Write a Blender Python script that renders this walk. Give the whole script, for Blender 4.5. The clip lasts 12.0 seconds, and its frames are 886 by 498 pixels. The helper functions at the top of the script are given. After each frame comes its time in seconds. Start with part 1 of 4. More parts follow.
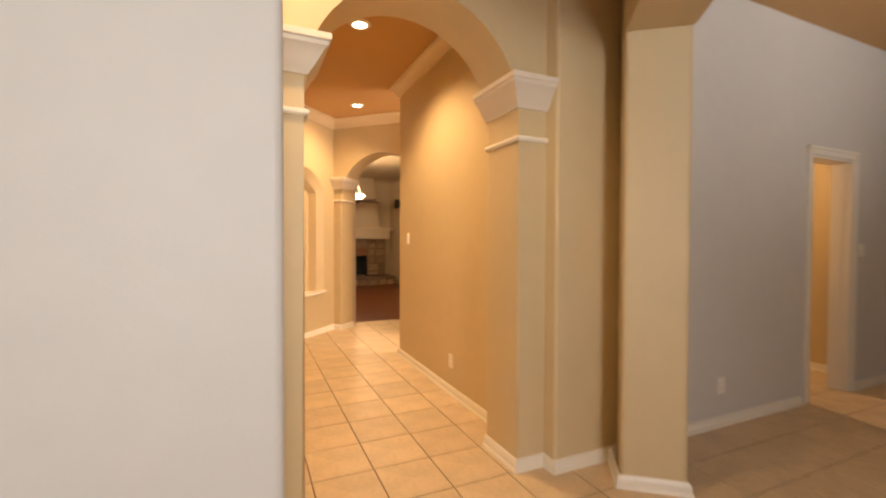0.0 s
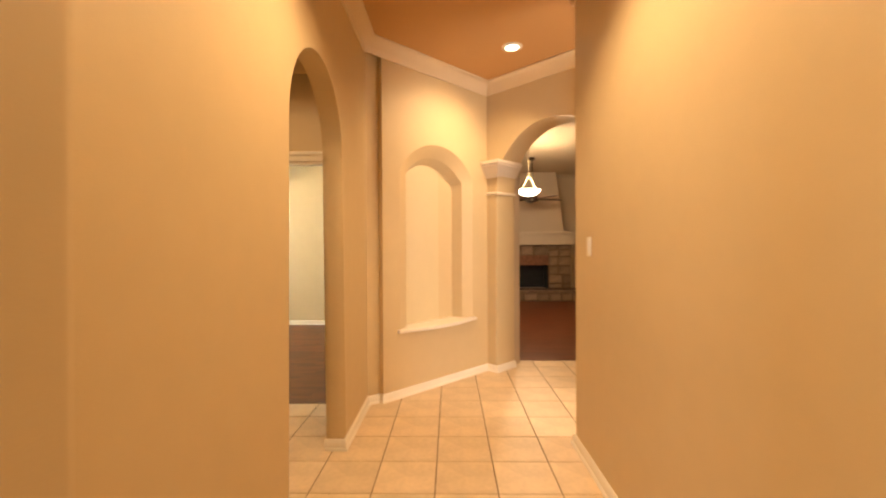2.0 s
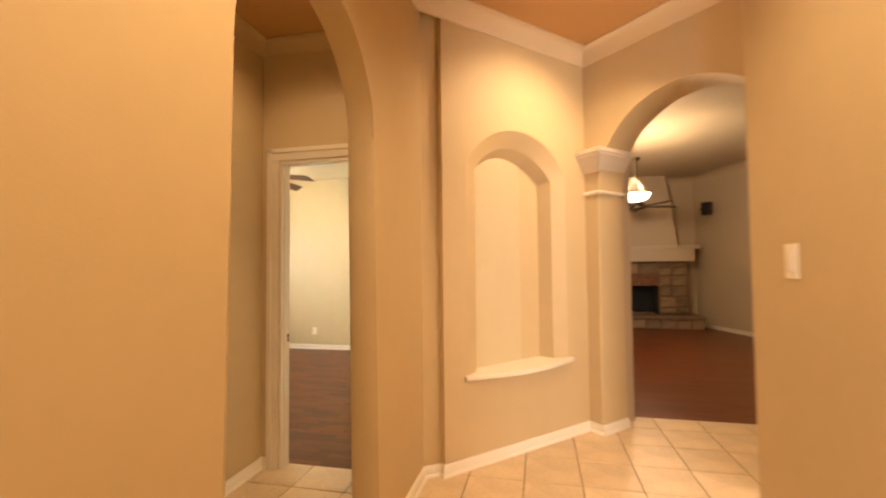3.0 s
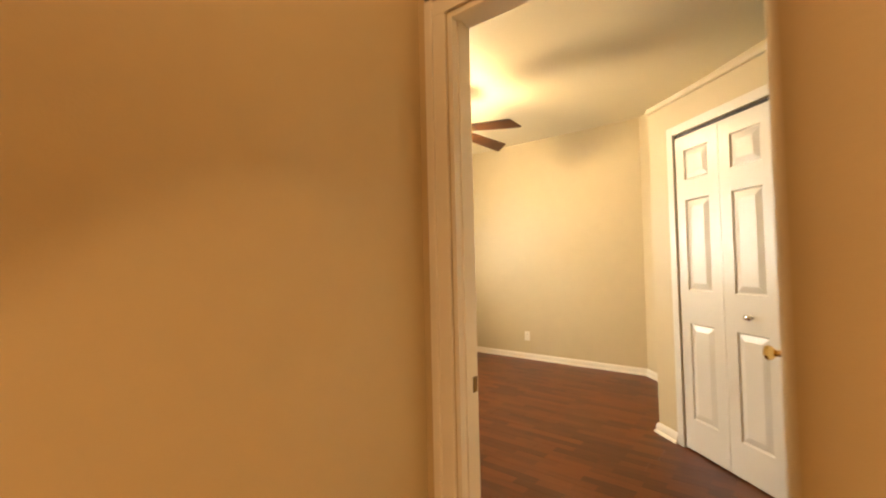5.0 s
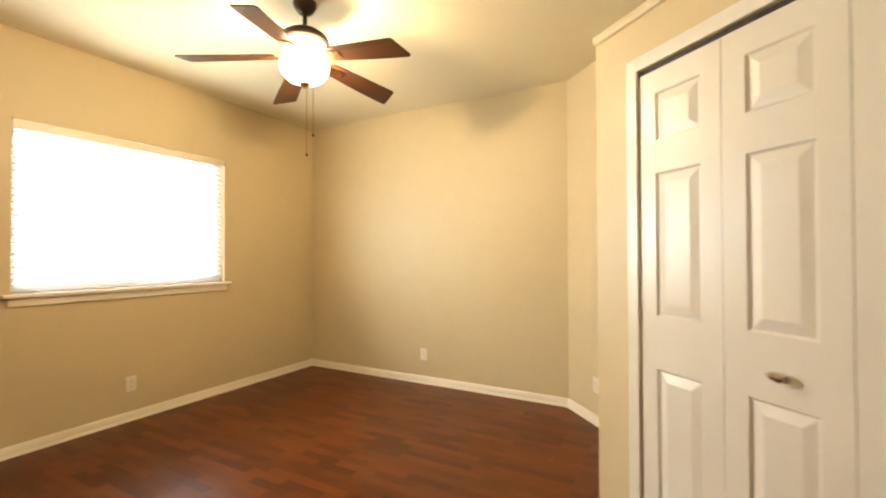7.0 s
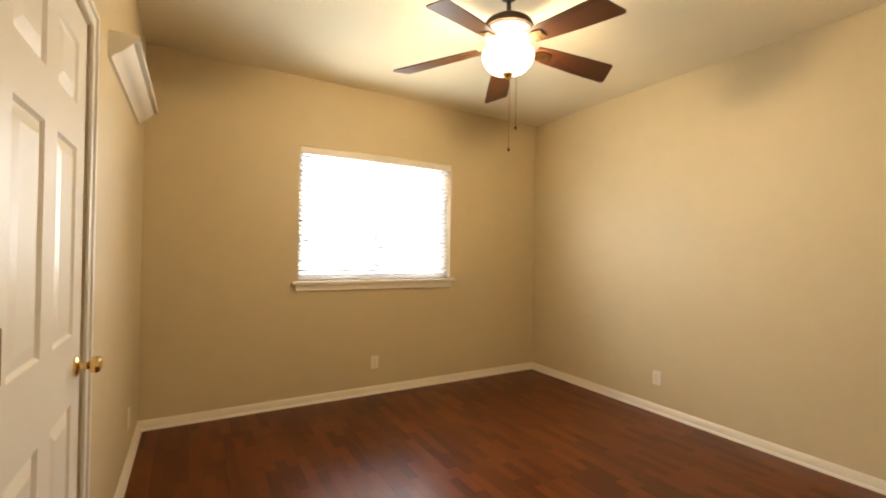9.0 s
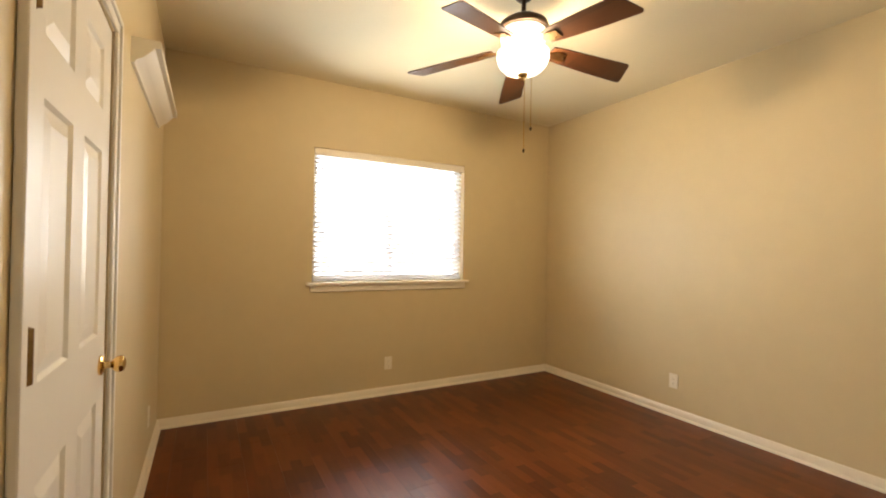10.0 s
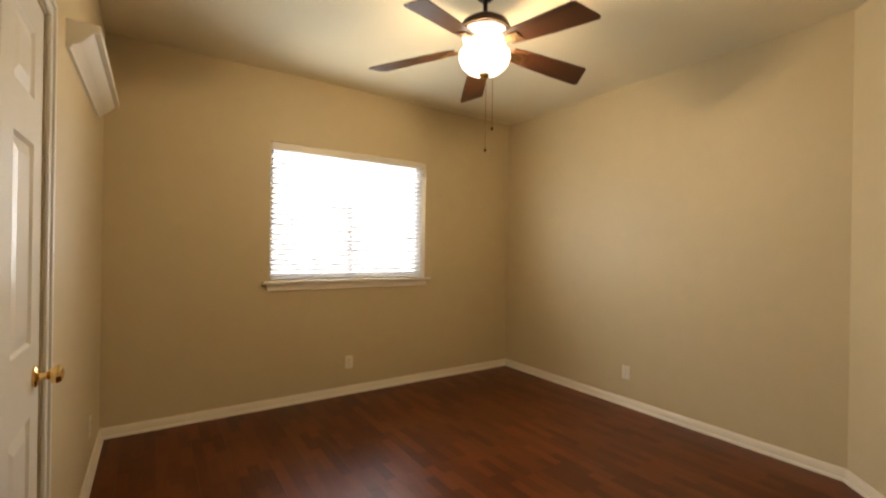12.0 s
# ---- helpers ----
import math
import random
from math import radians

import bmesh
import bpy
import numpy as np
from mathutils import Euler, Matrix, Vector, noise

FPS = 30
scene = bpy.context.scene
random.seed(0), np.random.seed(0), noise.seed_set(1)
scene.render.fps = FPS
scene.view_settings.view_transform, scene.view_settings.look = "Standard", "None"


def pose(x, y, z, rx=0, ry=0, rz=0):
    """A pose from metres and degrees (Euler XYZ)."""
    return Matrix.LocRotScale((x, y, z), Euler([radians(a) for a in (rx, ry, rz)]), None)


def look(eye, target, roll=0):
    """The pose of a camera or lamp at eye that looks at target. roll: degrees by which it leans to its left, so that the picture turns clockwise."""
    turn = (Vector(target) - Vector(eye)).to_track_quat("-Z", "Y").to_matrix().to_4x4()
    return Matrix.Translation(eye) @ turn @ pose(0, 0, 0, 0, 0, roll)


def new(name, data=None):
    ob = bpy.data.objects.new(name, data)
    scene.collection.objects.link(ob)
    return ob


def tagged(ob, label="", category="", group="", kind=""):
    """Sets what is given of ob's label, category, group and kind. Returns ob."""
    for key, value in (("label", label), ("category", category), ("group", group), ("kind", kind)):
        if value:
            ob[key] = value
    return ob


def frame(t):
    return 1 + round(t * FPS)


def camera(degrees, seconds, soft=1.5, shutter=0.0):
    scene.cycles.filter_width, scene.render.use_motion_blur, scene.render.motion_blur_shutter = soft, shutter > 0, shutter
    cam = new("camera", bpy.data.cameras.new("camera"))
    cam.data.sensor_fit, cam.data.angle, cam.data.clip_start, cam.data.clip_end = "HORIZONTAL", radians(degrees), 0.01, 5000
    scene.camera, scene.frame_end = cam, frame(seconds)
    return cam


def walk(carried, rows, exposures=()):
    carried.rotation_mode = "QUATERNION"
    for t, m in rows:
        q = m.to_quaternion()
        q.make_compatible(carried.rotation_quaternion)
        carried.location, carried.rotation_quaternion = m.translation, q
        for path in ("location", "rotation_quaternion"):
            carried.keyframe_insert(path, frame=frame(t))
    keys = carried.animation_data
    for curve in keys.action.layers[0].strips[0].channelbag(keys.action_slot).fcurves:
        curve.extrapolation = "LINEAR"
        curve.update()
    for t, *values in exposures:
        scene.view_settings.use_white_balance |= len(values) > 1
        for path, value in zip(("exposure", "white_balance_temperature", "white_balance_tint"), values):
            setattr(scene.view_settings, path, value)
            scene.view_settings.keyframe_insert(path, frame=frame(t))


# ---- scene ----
cam = camera(91.7, 12.0, soft=2.0, shutter=0.4)
PATH = [
    (0, (0.42, 0.477, 1.322), (1.24, 2.3, 1.282), 0.2),
    (0.5, (0.681, 0.922, 1.339), (1.222, 2.848, 1.343), 1.6),
    (1, (0.859, 1.388, 1.321), (1.192, 3.36, 1.375), 1.1),
    (1.5, (1.017, 1.848, 1.327), (1.275, 3.831, 1.304), -1.3),
    (2, (1.159, 2.303, 1.344), (1.125, 4.302, 1.33), -0.3),
    (2.5, (1.193, 2.781, 1.356), (0.98, 4.767, 1.446), 0.1),
    (3, (1.184, 3.279, 1.336), (0.748, 5.229, 1.41), -0.6),
    (3.2, (1.165, 3.47, 1.331), (0.557, 5.374, 1.398), -0.1),
    (3.5, (1.093, 3.745, 1.328), (0.232, 5.549, 1.291), 0.8),
    (3.7, (1.012, 3.923, 1.322), (0.035, 5.668, 1.313), 0.7),
    (5.3, (0.202, 4.939, 1.242), (-1.091, 6.463, 1.297), -1.5),
    (5.5, (0.134, 5.033, 1.271), (-1.02, 6.666, 1.264), -2.3),
    (6, (-0.002, 5.389, 1.268), (-0.906, 7.172, 1.305), -0.6),
    (6.5, (-0.072, 5.703, 1.263), (-0.882, 7.532, 1.248), -0.3),
    (7, (-0.174, 5.992, 1.286), (-1.128, 7.75, 1.31), -0.2),
    (7.5, (-0.192, 6.227, 1.307), (-1.463, 7.771, 1.363), -0.3),
    (9.5, (-0.221, 6.329, 1.302), (-1.973, 7.294, 1.311), 1.1),
    (10, (-0.223, 6.311, 1.304), (-1.976, 7.274, 1.322), 1.0),
    (10.5, (-0.223, 6.308, 1.326), (-1.945, 7.311, 1.489), 1.2),
    (11, (-0.212, 6.314, 1.349), (-1.907, 7.33, 1.661), 1.8),
    (11.5, (-0.228, 6.31, 1.345), (-1.908, 7.372, 1.565), 1.6),
    (12, (-0.229, 6.306, 1.323), (-1.887, 7.424, 1.322), 0.9),
]
EXPOSURES = [(0, -0.05, 7050, 16), (0.2, -0.1, 7300, 18), (0.5, -0.36, 8900, 24), (1.0, 0.04, 7650, 19), (1.5, 0.03, 6700, 16), (3.0, -0.02, 6700, 17), (3.7, -0.18, 6700, 18),
             (5.3, -0.08, 7650, 20), (6.0, -0.08, 7200, 18), (6.5, -0.08, 6800, 17), (7.0, -0.12, 6650, 16), (7.5, -0.28, 6600, 17), (9.3, -0.58, 6600, 19), (11, -0.7, 6600, 19),
             (11.5, -0.94, 6600, 19), (12, -1.15, 6550, 19)]
walk(cam, [(t, look(eye, target, roll)) for t, eye, target, roll in PATH], EXPOSURES)

# ---- light ----
world = bpy.data.worlds.new("sky")
scene.world = world
world.use_nodes = True
sky = world.node_tree.nodes.new("ShaderNodeTexSky")
sky.sky_type = "NISHITA"
sky.sun_disc = False
sky.sun_elevation, sky.sun_rotation = radians(48), radians(60)
world.node_tree.links.new(sky.outputs[0], world.node_tree.nodes["Background"].inputs[0])
world.node_tree.nodes["Background"].inputs[1].default_value = 0.12


def lamp(name, kind, m, power, colour, size=0.1, size_y=None, spot=None, spread=180, blend=0.6):
    data = bpy.data.lights.new(name, kind)
    data.energy, data.color = power, colour
    if kind == "AREA":
        data.size, data.spread = size, radians(spread)
        if size_y:
            data.shape, data.size_y = "RECTANGLE", size_y
        else:
            data.shape = "DISK"
    elif kind != "SUN":
        data.shadow_soft_size = size
    if spot:
        data.spot_size, data.spot_blend = radians(spot), blend
    ob = new(name, data)
    ob.matrix_world = m
    return ob


sun = lamp("sun", "SUN", look((0, 0, 0), (-0.58, -0.34, -0.75)), 3.0, (1.0, 0.95, 0.88))
sun.data.angle = radians(0.5)
WARM = (1.0, 0.71, 0.39)
DAY = (0.86, 0.93, 1.0)
# recessed cans of the hall; foyer, vestibule and back room cans are unseen, assumed
lamp("can_light", "SPOT", look((1.706, 6.078, 3.055), (0.98, 6.42, 1.0)), 128, WARM, 0.05, spot=124, blend=1.0)     # turned towards the niche
for cx, cy, power, cone in ((1.246, 3.98, 176, 132), (0.60, 1.98, 72, 135)):
    lamp("can_light", "SPOT", look((cx, cy, 3.055), (cx, cy, 0)), power, WARM, 0.05, spot=cone)
lamp("can_light", "SPOT", look((-0.17, 5.1, 2.84), (-0.17, 5.1, 0)), 26, WARM, 0.05, spot=150)
lamp("can_light", "SPOT", look((4.95, 3.7, 3.03), (4.95, 3.7, 0)), 90, WARM, 0.05, spot=140)
# fan bowl of the bedroom, pendant of the living room
lamp("fan_light", "POINT", pose(-2.067, 7.80, 2.335), 76, (1.0, 0.78, 0.465), 0.05)
lamp("pendant_light", "POINT", pose(2.52, 9.75, 2.29), 120, (1.0, 0.78, 0.48), 0.1)
# daylight through the bedroom window, the entry and the dining room window
lamp("window_day", "AREA", look((-3.92, 7.668, 1.60), (-0.6, 8.3, 2.3)), 50, (0.90, 1.0, 0.92), 1.15, 0.98, spread=140)
lamp("entry_day", "AREA", look((0.40, -2.40, 1.9), (0.3, 2.0, 2.5)), 76, DAY, 0.9, 2.2, spread=125)
lamp("dining_day", "AREA", look((4.6, -2.42, 1.5), (4.5, 2.0, 4.9)), 40, DAY, 2.0, 1.6, spread=80)
# warm fill added from an unseen side to brighten the niche wall and pier
lamp("side_fill", "AREA", look((3.93, 4.2, 1.6), (1.07, 6.47, 1.3)), 76, (1.0, 0.84, 0.66), 1.2, 1.4)


# ---- materials ----
def material(name, colour, rough=0.5, metal=0.0, grain=(), bump=(), emit=None, spec=None, sheen=0.0):
    """grain: rows of (scale, amount) of light and dark noise; bump: (scale, strength, distance)."""
    m = bpy.data.materials.new(name)
    m.use_nodes = True
    nodes, links = m.node_tree.nodes, m.node_tree.links
    b = nodes["Principled BSDF"]
    b.inputs["Base Color"].default_value = (*colour, 1)
    b.inputs["Roughness"].default_value, b.inputs["Metallic"].default_value = rough, metal
    if spec is not None:
        b.inputs["Specular IOR Level"].default_value = spec
    coord = nodes.new("ShaderNodeTexCoord").outputs["Object"] if (grain or bump) else None
    last = None
    for scale, amount in grain:
        tex = nodes.new("ShaderNodeTexNoise")
        tex.inputs["Scale"].default_value, tex.inputs["Detail"].default_value = scale, 4
        links.new(coord, tex.inputs["Vector"])
        ramp = nodes.new("ShaderNodeMapRange")
        ramp.inputs["From Min"].default_value, ramp.inputs["From Max"].default_value = 0.3, 0.7
        ramp.inputs["To Min"].default_value, ramp.inputs["To Max"].default_value = 1 - amount, 1 + amount
        links.new(tex.outputs[0], ramp.inputs["Value"])
        mul = nodes.new("ShaderNodeVectorMath")
        mul.operation = "SCALE"
        if last is None:
            mul.inputs[0].default_value = colour
        else:
            links.new(last, mul.inputs[0])
        links.new(ramp.outputs[0], mul.inputs["Scale"])
        last = mul.outputs[0]
    if last is not None:
        links.new(last, b.inputs["Base Color"])
    if bump:
        tex = nodes.new("ShaderNodeTexNoise")
        tex.inputs["Scale"].default_value, tex.inputs["Detail"].default_value = bump[0], 3
        links.new(coord, tex.inputs["Vector"])
        bn = nodes.new("ShaderNodeBump")
        bn.inputs["Strength"].default_value, bn.inputs["Distance"].default_value = bump[1], bump[2]
        links.new(tex.outputs[0], bn.inputs["Height"])
        links.new(bn.outputs[0], b.inputs["Normal"])
    if emit:
        b.inputs["Emission Color"].default_value = (*emit[:3], 1)
        b.inputs["Emission Strength"].default_value = emit[3]
    return m


PEEL = (140, 0.12, 0.004)
tan_paint = material("tan_paint", (0.60, 0.462, 0.262), 0.55, grain=((0.9, 0.03), (9, 0.015)), bump=PEEL)
hall_ceiling_paint = material("hall_ceiling_paint", (0.54, 0.31, 0.125), 0.75, grain=((1.2, 0.04),), bump=PEEL)
grey_paint = material("grey_paint", (0.60, 0.56, 0.495), 0.55, grain=((0.8, 0.03), (9, 0.015)), bump=PEEL)
bedroom_paint = material("bedroom_paint", (0.61, 0.50, 0.30), 0.5, grain=((0.8, 0.03), (8, 0.015)), bump=PEEL)
bedroom_ceiling_paint = material("bedroom_ceiling_paint", (0.74, 0.66, 0.47), 0.7, grain=((0.9, 0.03),), bump=PEEL)
living_paint = material("living_paint", (0.52, 0.41, 0.28), 0.6, grain=((0.8, 0.03),), bump=PEEL)
white_paint = material("white_paint", (0.78, 0.745, 0.66), 0.32, grain=((3, 0.02),), bump=(60, 0.05, 0.002))
trim_paint = material("trim_paint", (0.80, 0.73, 0.60), 0.35, grain=((3, 0.02),))
cap_paint = material("capital_paint", (0.72, 0.63, 0.50), 0.4, grain=((3, 0.02),))
cream_trim = material("cream_trim", (0.70, 0.56, 0.37), 0.45, grain=((3, 0.02),))
plastic = material("switch_plastic", (0.82, 0.76, 0.64), 0.3)
dark_slot = material("dark_slot", (0.03, 0.025, 0.02), 0.6)
brass = material("brass", (0.78, 0.55, 0.22), 0.16, 1.0, grain=((20, 0.05),))
old_brass = material("aged_brass", (0.25, 0.15, 0.06), 0.35, 1.0, grain=((30, 0.2),))
bronze = material("oiled_bronze", (0.045, 0.028, 0.018), 0.38, 0.7, grain=((30, 0.2),))
chrome = material("chrome", (0.75, 0.74, 0.72), 0.12, 1.0)
grout = material("grout", (0.19, 0.12, 0.065), 0.9, grain=((30, 0.2),))
firebox_black = material("matt_black", (0.012, 0.011, 0.01), 0.8, grain=((8, 0.3),))
blind_slat = material("blind_slat", (0.88, 0.88, 0.86), 0.45)
nt = blind_slat.node_tree
through_light = nt.nodes.new("ShaderNodeBsdfTranslucent")
through_light.inputs["Color"].default_value = (0.85, 0.86, 0.86, 1)
both = nt.nodes.new("ShaderNodeMixShader")
both.inputs[0].default_value = 0.72
nt.links.new(nt.nodes["Principled BSDF"].outputs[0], both.inputs[1])
nt.links.new(through_light.outputs[0], both.inputs[2])
nt.links.new(both.outputs[0], nt.nodes["Material Output"].inputs[0])
vinyl = material("window_vinyl", (0.85, 0.85, 0.83), 0.35)
speaker_black = material("speaker_black", (0.015, 0.015, 0.016), 0.45)
fire_brick = material("fire_brick", (0.20, 0.085, 0.045), 0.8, grain=((14, 0.25),), bump=(40, 0.4, 0.01))
mantel_paint = material("mantel_paint", (0.58, 0.47, 0.33), 0.45, grain=((3, 0.03),))
glass_and_glow = material("lit_glass_and_collar", (0.9, 0.85, 0.75), 0.4, emit=(1.0, 0.86, 0.62, 9.0))
can_glow = material("lit_can", (0.9, 0.85, 0.75), 0.5, emit=(1.0, 0.84, 0.58, 14.0))
day_glow = material("daylight_beyond", (0.9, 0.9, 0.9), 0.9, emit=(0.95, 0.98, 1.0, 14.0))


def glass_material():
    m = material("clear_glass", (1, 1, 1), 0.02)
    m.node_tree.nodes["Principled BSDF"].inputs["Transmission Weight"].default_value = 1.0
    return m


clear_glass = glass_material()


def varied(m, low, high, second=None):
    """Lightness by each object's own random number."""
    nodes, links = m.node_tree.nodes, m.node_tree.links
    b = nodes["Principled BSDF"]
    old = b.inputs["Base Color"].links[0].from_socket
    info = nodes.new("ShaderNodeObjectInfo")
    mr = nodes.new("ShaderNodeMapRange")
    mr.inputs["To Min"].default_value, mr.inputs["To Max"].default_value = low, high
    links.new(info.outputs["Random"], mr.inputs["Value"])
    mul = nodes.new("ShaderNodeVectorMath")
    mul.operation = "SCALE"
    links.new(old, mul.inputs[0])
    links.new(mr.outputs[0], mul.inputs["Scale"])
    links.new(mul.outputs[0], b.inputs["Base Color"])
    return m


tile_clay = varied(material("ceramic_tile", (0.66, 0.50, 0.31), 0.48, grain=((5, 0.10), (30, 0.06)), bump=(9, 0.05, 0.01)), 0.93, 1.06)
field_stone = varied(material("field_stone", (0.27, 0.175, 0.105), 0.8, grain=((6, 0.2), (30, 0.12)), bump=(18, 0.5, 0.02)), 0.6, 1.3)


def wood_material(name, dark, light, rough, along="X", strip=0.064, length=0.36, spec=0.5):
    """Strip laminate: short strips of uneven tone with fine grain along them."""
    m = bpy.data.materials.new(name)
    m.use_nodes = True
    nodes, links = m.node_tree.nodes, m.node_tree.links
    b = nodes["Principled BSDF"]
    b.inputs["Roughness"].default_value, b.inputs["Specular IOR Level"].default_value = rough, spec
    geo = nodes.new("ShaderNodeNewGeometry").outputs["Position"]
    turn = nodes.new("ShaderNodeMapping")
    turn.inputs["Rotation"].default_value = (0, 0, 0 if along == "X" else radians(90))
    links.new(geo, turn.inputs["Vector"])
    brick = nodes.new("ShaderNodeTexBrick")
    brick.inputs["Color1"].default_value, brick.inputs["Color2"].default_value = (0, 0, 0, 1), (1, 1, 1, 1)
    brick.inputs["Mortar"].default_value = (0.4, 0.4, 0.4, 1)
    brick.inputs["Scale"].default_value, brick.inputs["Mortar Size"].default_value = 1.0, 0.0008
    brick.inputs["Brick Width"].default_value, brick.inputs["Row Height"].default_value = length, strip
    brick.offset, brick.offset_frequency, brick.squash = 0.37, 2, 1.0
    links.new(turn.outputs[0], brick.inputs["Vector"])
    stretch = nodes.new("ShaderNodeMapping")
    stretch.inputs["Scale"].default_value = (5.0, 34.0, 1.0)
    links.new(turn.outputs[0], stretch.inputs["Vector"])
    grain = nodes.new("ShaderNodeTexNoise")
    grain.inputs["Scale"].default_value, grain.inputs["Detail"].default_value = 1.0, 6
    links.new(stretch.outputs[0], grain.inputs["Vector"])
    mixv = nodes.new("ShaderNodeMath")
    mixv.operation = "MULTIPLY_ADD"
    mixv.inputs[1].default_value = 0.72
    links.new(brick.outputs["Color"], mixv.inputs[0])
    half = nodes.new("ShaderNodeMath")
    half.operation = "MULTIPLY_ADD"
    half.inputs[1].default_value, half.inputs[2].default_value = 0.5, -0.12
    links.new(grain.outputs[0], half.inputs[0])
    links.new(half.outputs[0], mixv.inputs[2])
    ramp = nodes.new("ShaderNodeValToRGB")
    ramp.color_ramp.elements[0].color, ramp.color_ramp.elements[1].color = (*dark, 1), (*light, 1)
    links.new(mixv.outputs[0], ramp.inputs[0])
    links.new(ramp.outputs[0], b.inputs["Base Color"])
    bn = nodes.new("ShaderNodeBump")
    bn.inputs["Strength"].default_value, bn.inputs["Distance"].default_value = 0.12, 0.002
    links.new(grain.outputs[0], bn.inputs["Height"])
    links.new(bn.outputs[0], b.inputs["Normal"])
    return m


laminate = wood_material("cherry_laminate", (0.050, 0.0105, 0.0030), (0.158, 0.042, 0.0100), 0.32, length=0.29, spec=0.2)
living_wood = wood_material("living_wood", (0.10, 0.024, 0.008), (0.19, 0.052, 0.016), 0.3)
blade_wood = wood_material("blade_wood", (0.028, 0.010, 0.0045), (0.075, 0.028, 0.011), 0.3, strip=0.3, length=2)
cabinet_wood = wood_material("cabinet_wood", (0.05, 0.015, 0.008), (0.10, 0.03, 0.014), 0.4, along="Y", strip=0.2, length=2)


# ---- building helpers ----
def thing(name, label, category, group="", m=None):
    ob = new(name)
    ob.empty_display_size = 0.1
    if m is not None:
        ob.matrix_world = m
    return tagged(ob, label, category, group)


def part(name, bm, mat, parent=None, label="", smooth=False, m=None, crease=35):
    me = bpy.data.meshes.new(name)
    if m is not None and m.determinant() < 0:
        bmesh.ops.transform(bm, matrix=m, verts=bm.verts[:])
        m = None
    bmesh.ops.recalc_face_normals(bm, faces=bm.faces[:])
    bm.to_mesh(me)
    bm.free()
    me.materials.append(mat)
    if smooth:
        me.polygons.foreach_set("use_smooth", [True] * len(me.polygons))
        me.set_sharp_from_angle(angle=radians(crease))
    ob = new(name, me)
    if parent is not None:
        ob.parent = parent
    if m is not None:
        ob.matrix_local = m
    if label:
        ob["label"] = label
    return ob


def box(bm, x0, x1, y0, y1, z0, z1, bevel=0.0):
    vs = [bm.verts.new((x, y, z)) for z in (z0, z1) for x, y in ((x0, y0), (x1, y0), (x1, y1), (x0, y1))]
    fs = [bm.faces.new([vs[i] for i in f]) for f in ((3, 2, 1, 0), (4, 5, 6, 7), (0, 1, 5, 4), (1, 2, 6, 5), (2, 3, 7, 6), (3, 0, 4, 7))]
    if bevel:
        es = {e for f in fs for e in f.edges}
        bmesh.ops.bevel(bm, geom=list(es), offset=bevel, segments=2, affect="EDGES", profile=0.6)
    return bm


def prism(bm, poly, z0, z1):
    lo, hi = [bm.verts.new((*p, z0)) for p in poly], [bm.verts.new((*p, z1)) for p in poly]
    n = len(poly)
    caps = [bm.faces.new(lo[::-1]), bm.faces.new(hi)]
    for i in range(n):
        bm.faces.new((lo[i], lo[(i + 1) % n], hi[(i + 1) % n], hi[i]))
    bm.normal_update()
    bmesh.ops.triangulate(bm, faces=caps)
    return bm


def rounded(poly, which, r=0.022, steps=5):
    """The polygon with bullnose corners at the indices in which."""
    out = []
    n = len(poly)
    for i, p in enumerate(poly):
        if i not in which:
            out.append(p)
            continue
        p = Vector(p)
        a, b = (Vector(poly[i - 1]) - p).normalized(), (Vector(poly[(i + 1) % n]) - p).normalized()
        half = a.angle(b) / 2
        d = r / math.tan(half)
        c = p + (a + b).normalized() * (r / math.sin(half))
        v0, v1 = p + a * d - c, p + b * d - c
        for k in range(steps + 1):
            v = v0.lerp(v1, k / steps).normalized() * r
            out.append(tuple(c + v))
    return out


def plan_frame(p0, p1, z=0.0):
    """Local x from p0 to p1, local y to the right of that way, z up."""
    d = (Vector(p1) - Vector(p0)).normalized()
    m = Matrix(((d.x, d.y, 0, p0[0]), (d.y, -d.x, 0, p0[1]), (0, 0, 1, z), (0, 0, 0, 1)))
    return m


def arch_curve(u0, u1, spring, rise, steps=24):
    c, h = (u0 + u1) / 2, (u1 - u0) / 2
    if rise >= h:
        return [(c - h * math.cos(math.pi * k / steps), spring + rise * math.sin(math.pi * k / steps)) for k in range(steps + 1)]
    rad = (h * h + rise * rise) / (2 * rise)
    a = math.asin(h / rad)
    return [(c + rad * math.sin(-a + 2 * a * k / steps), spring + rise - rad + rad * math.cos(-a + 2 * a * k / steps)) for k in range(steps + 1)]


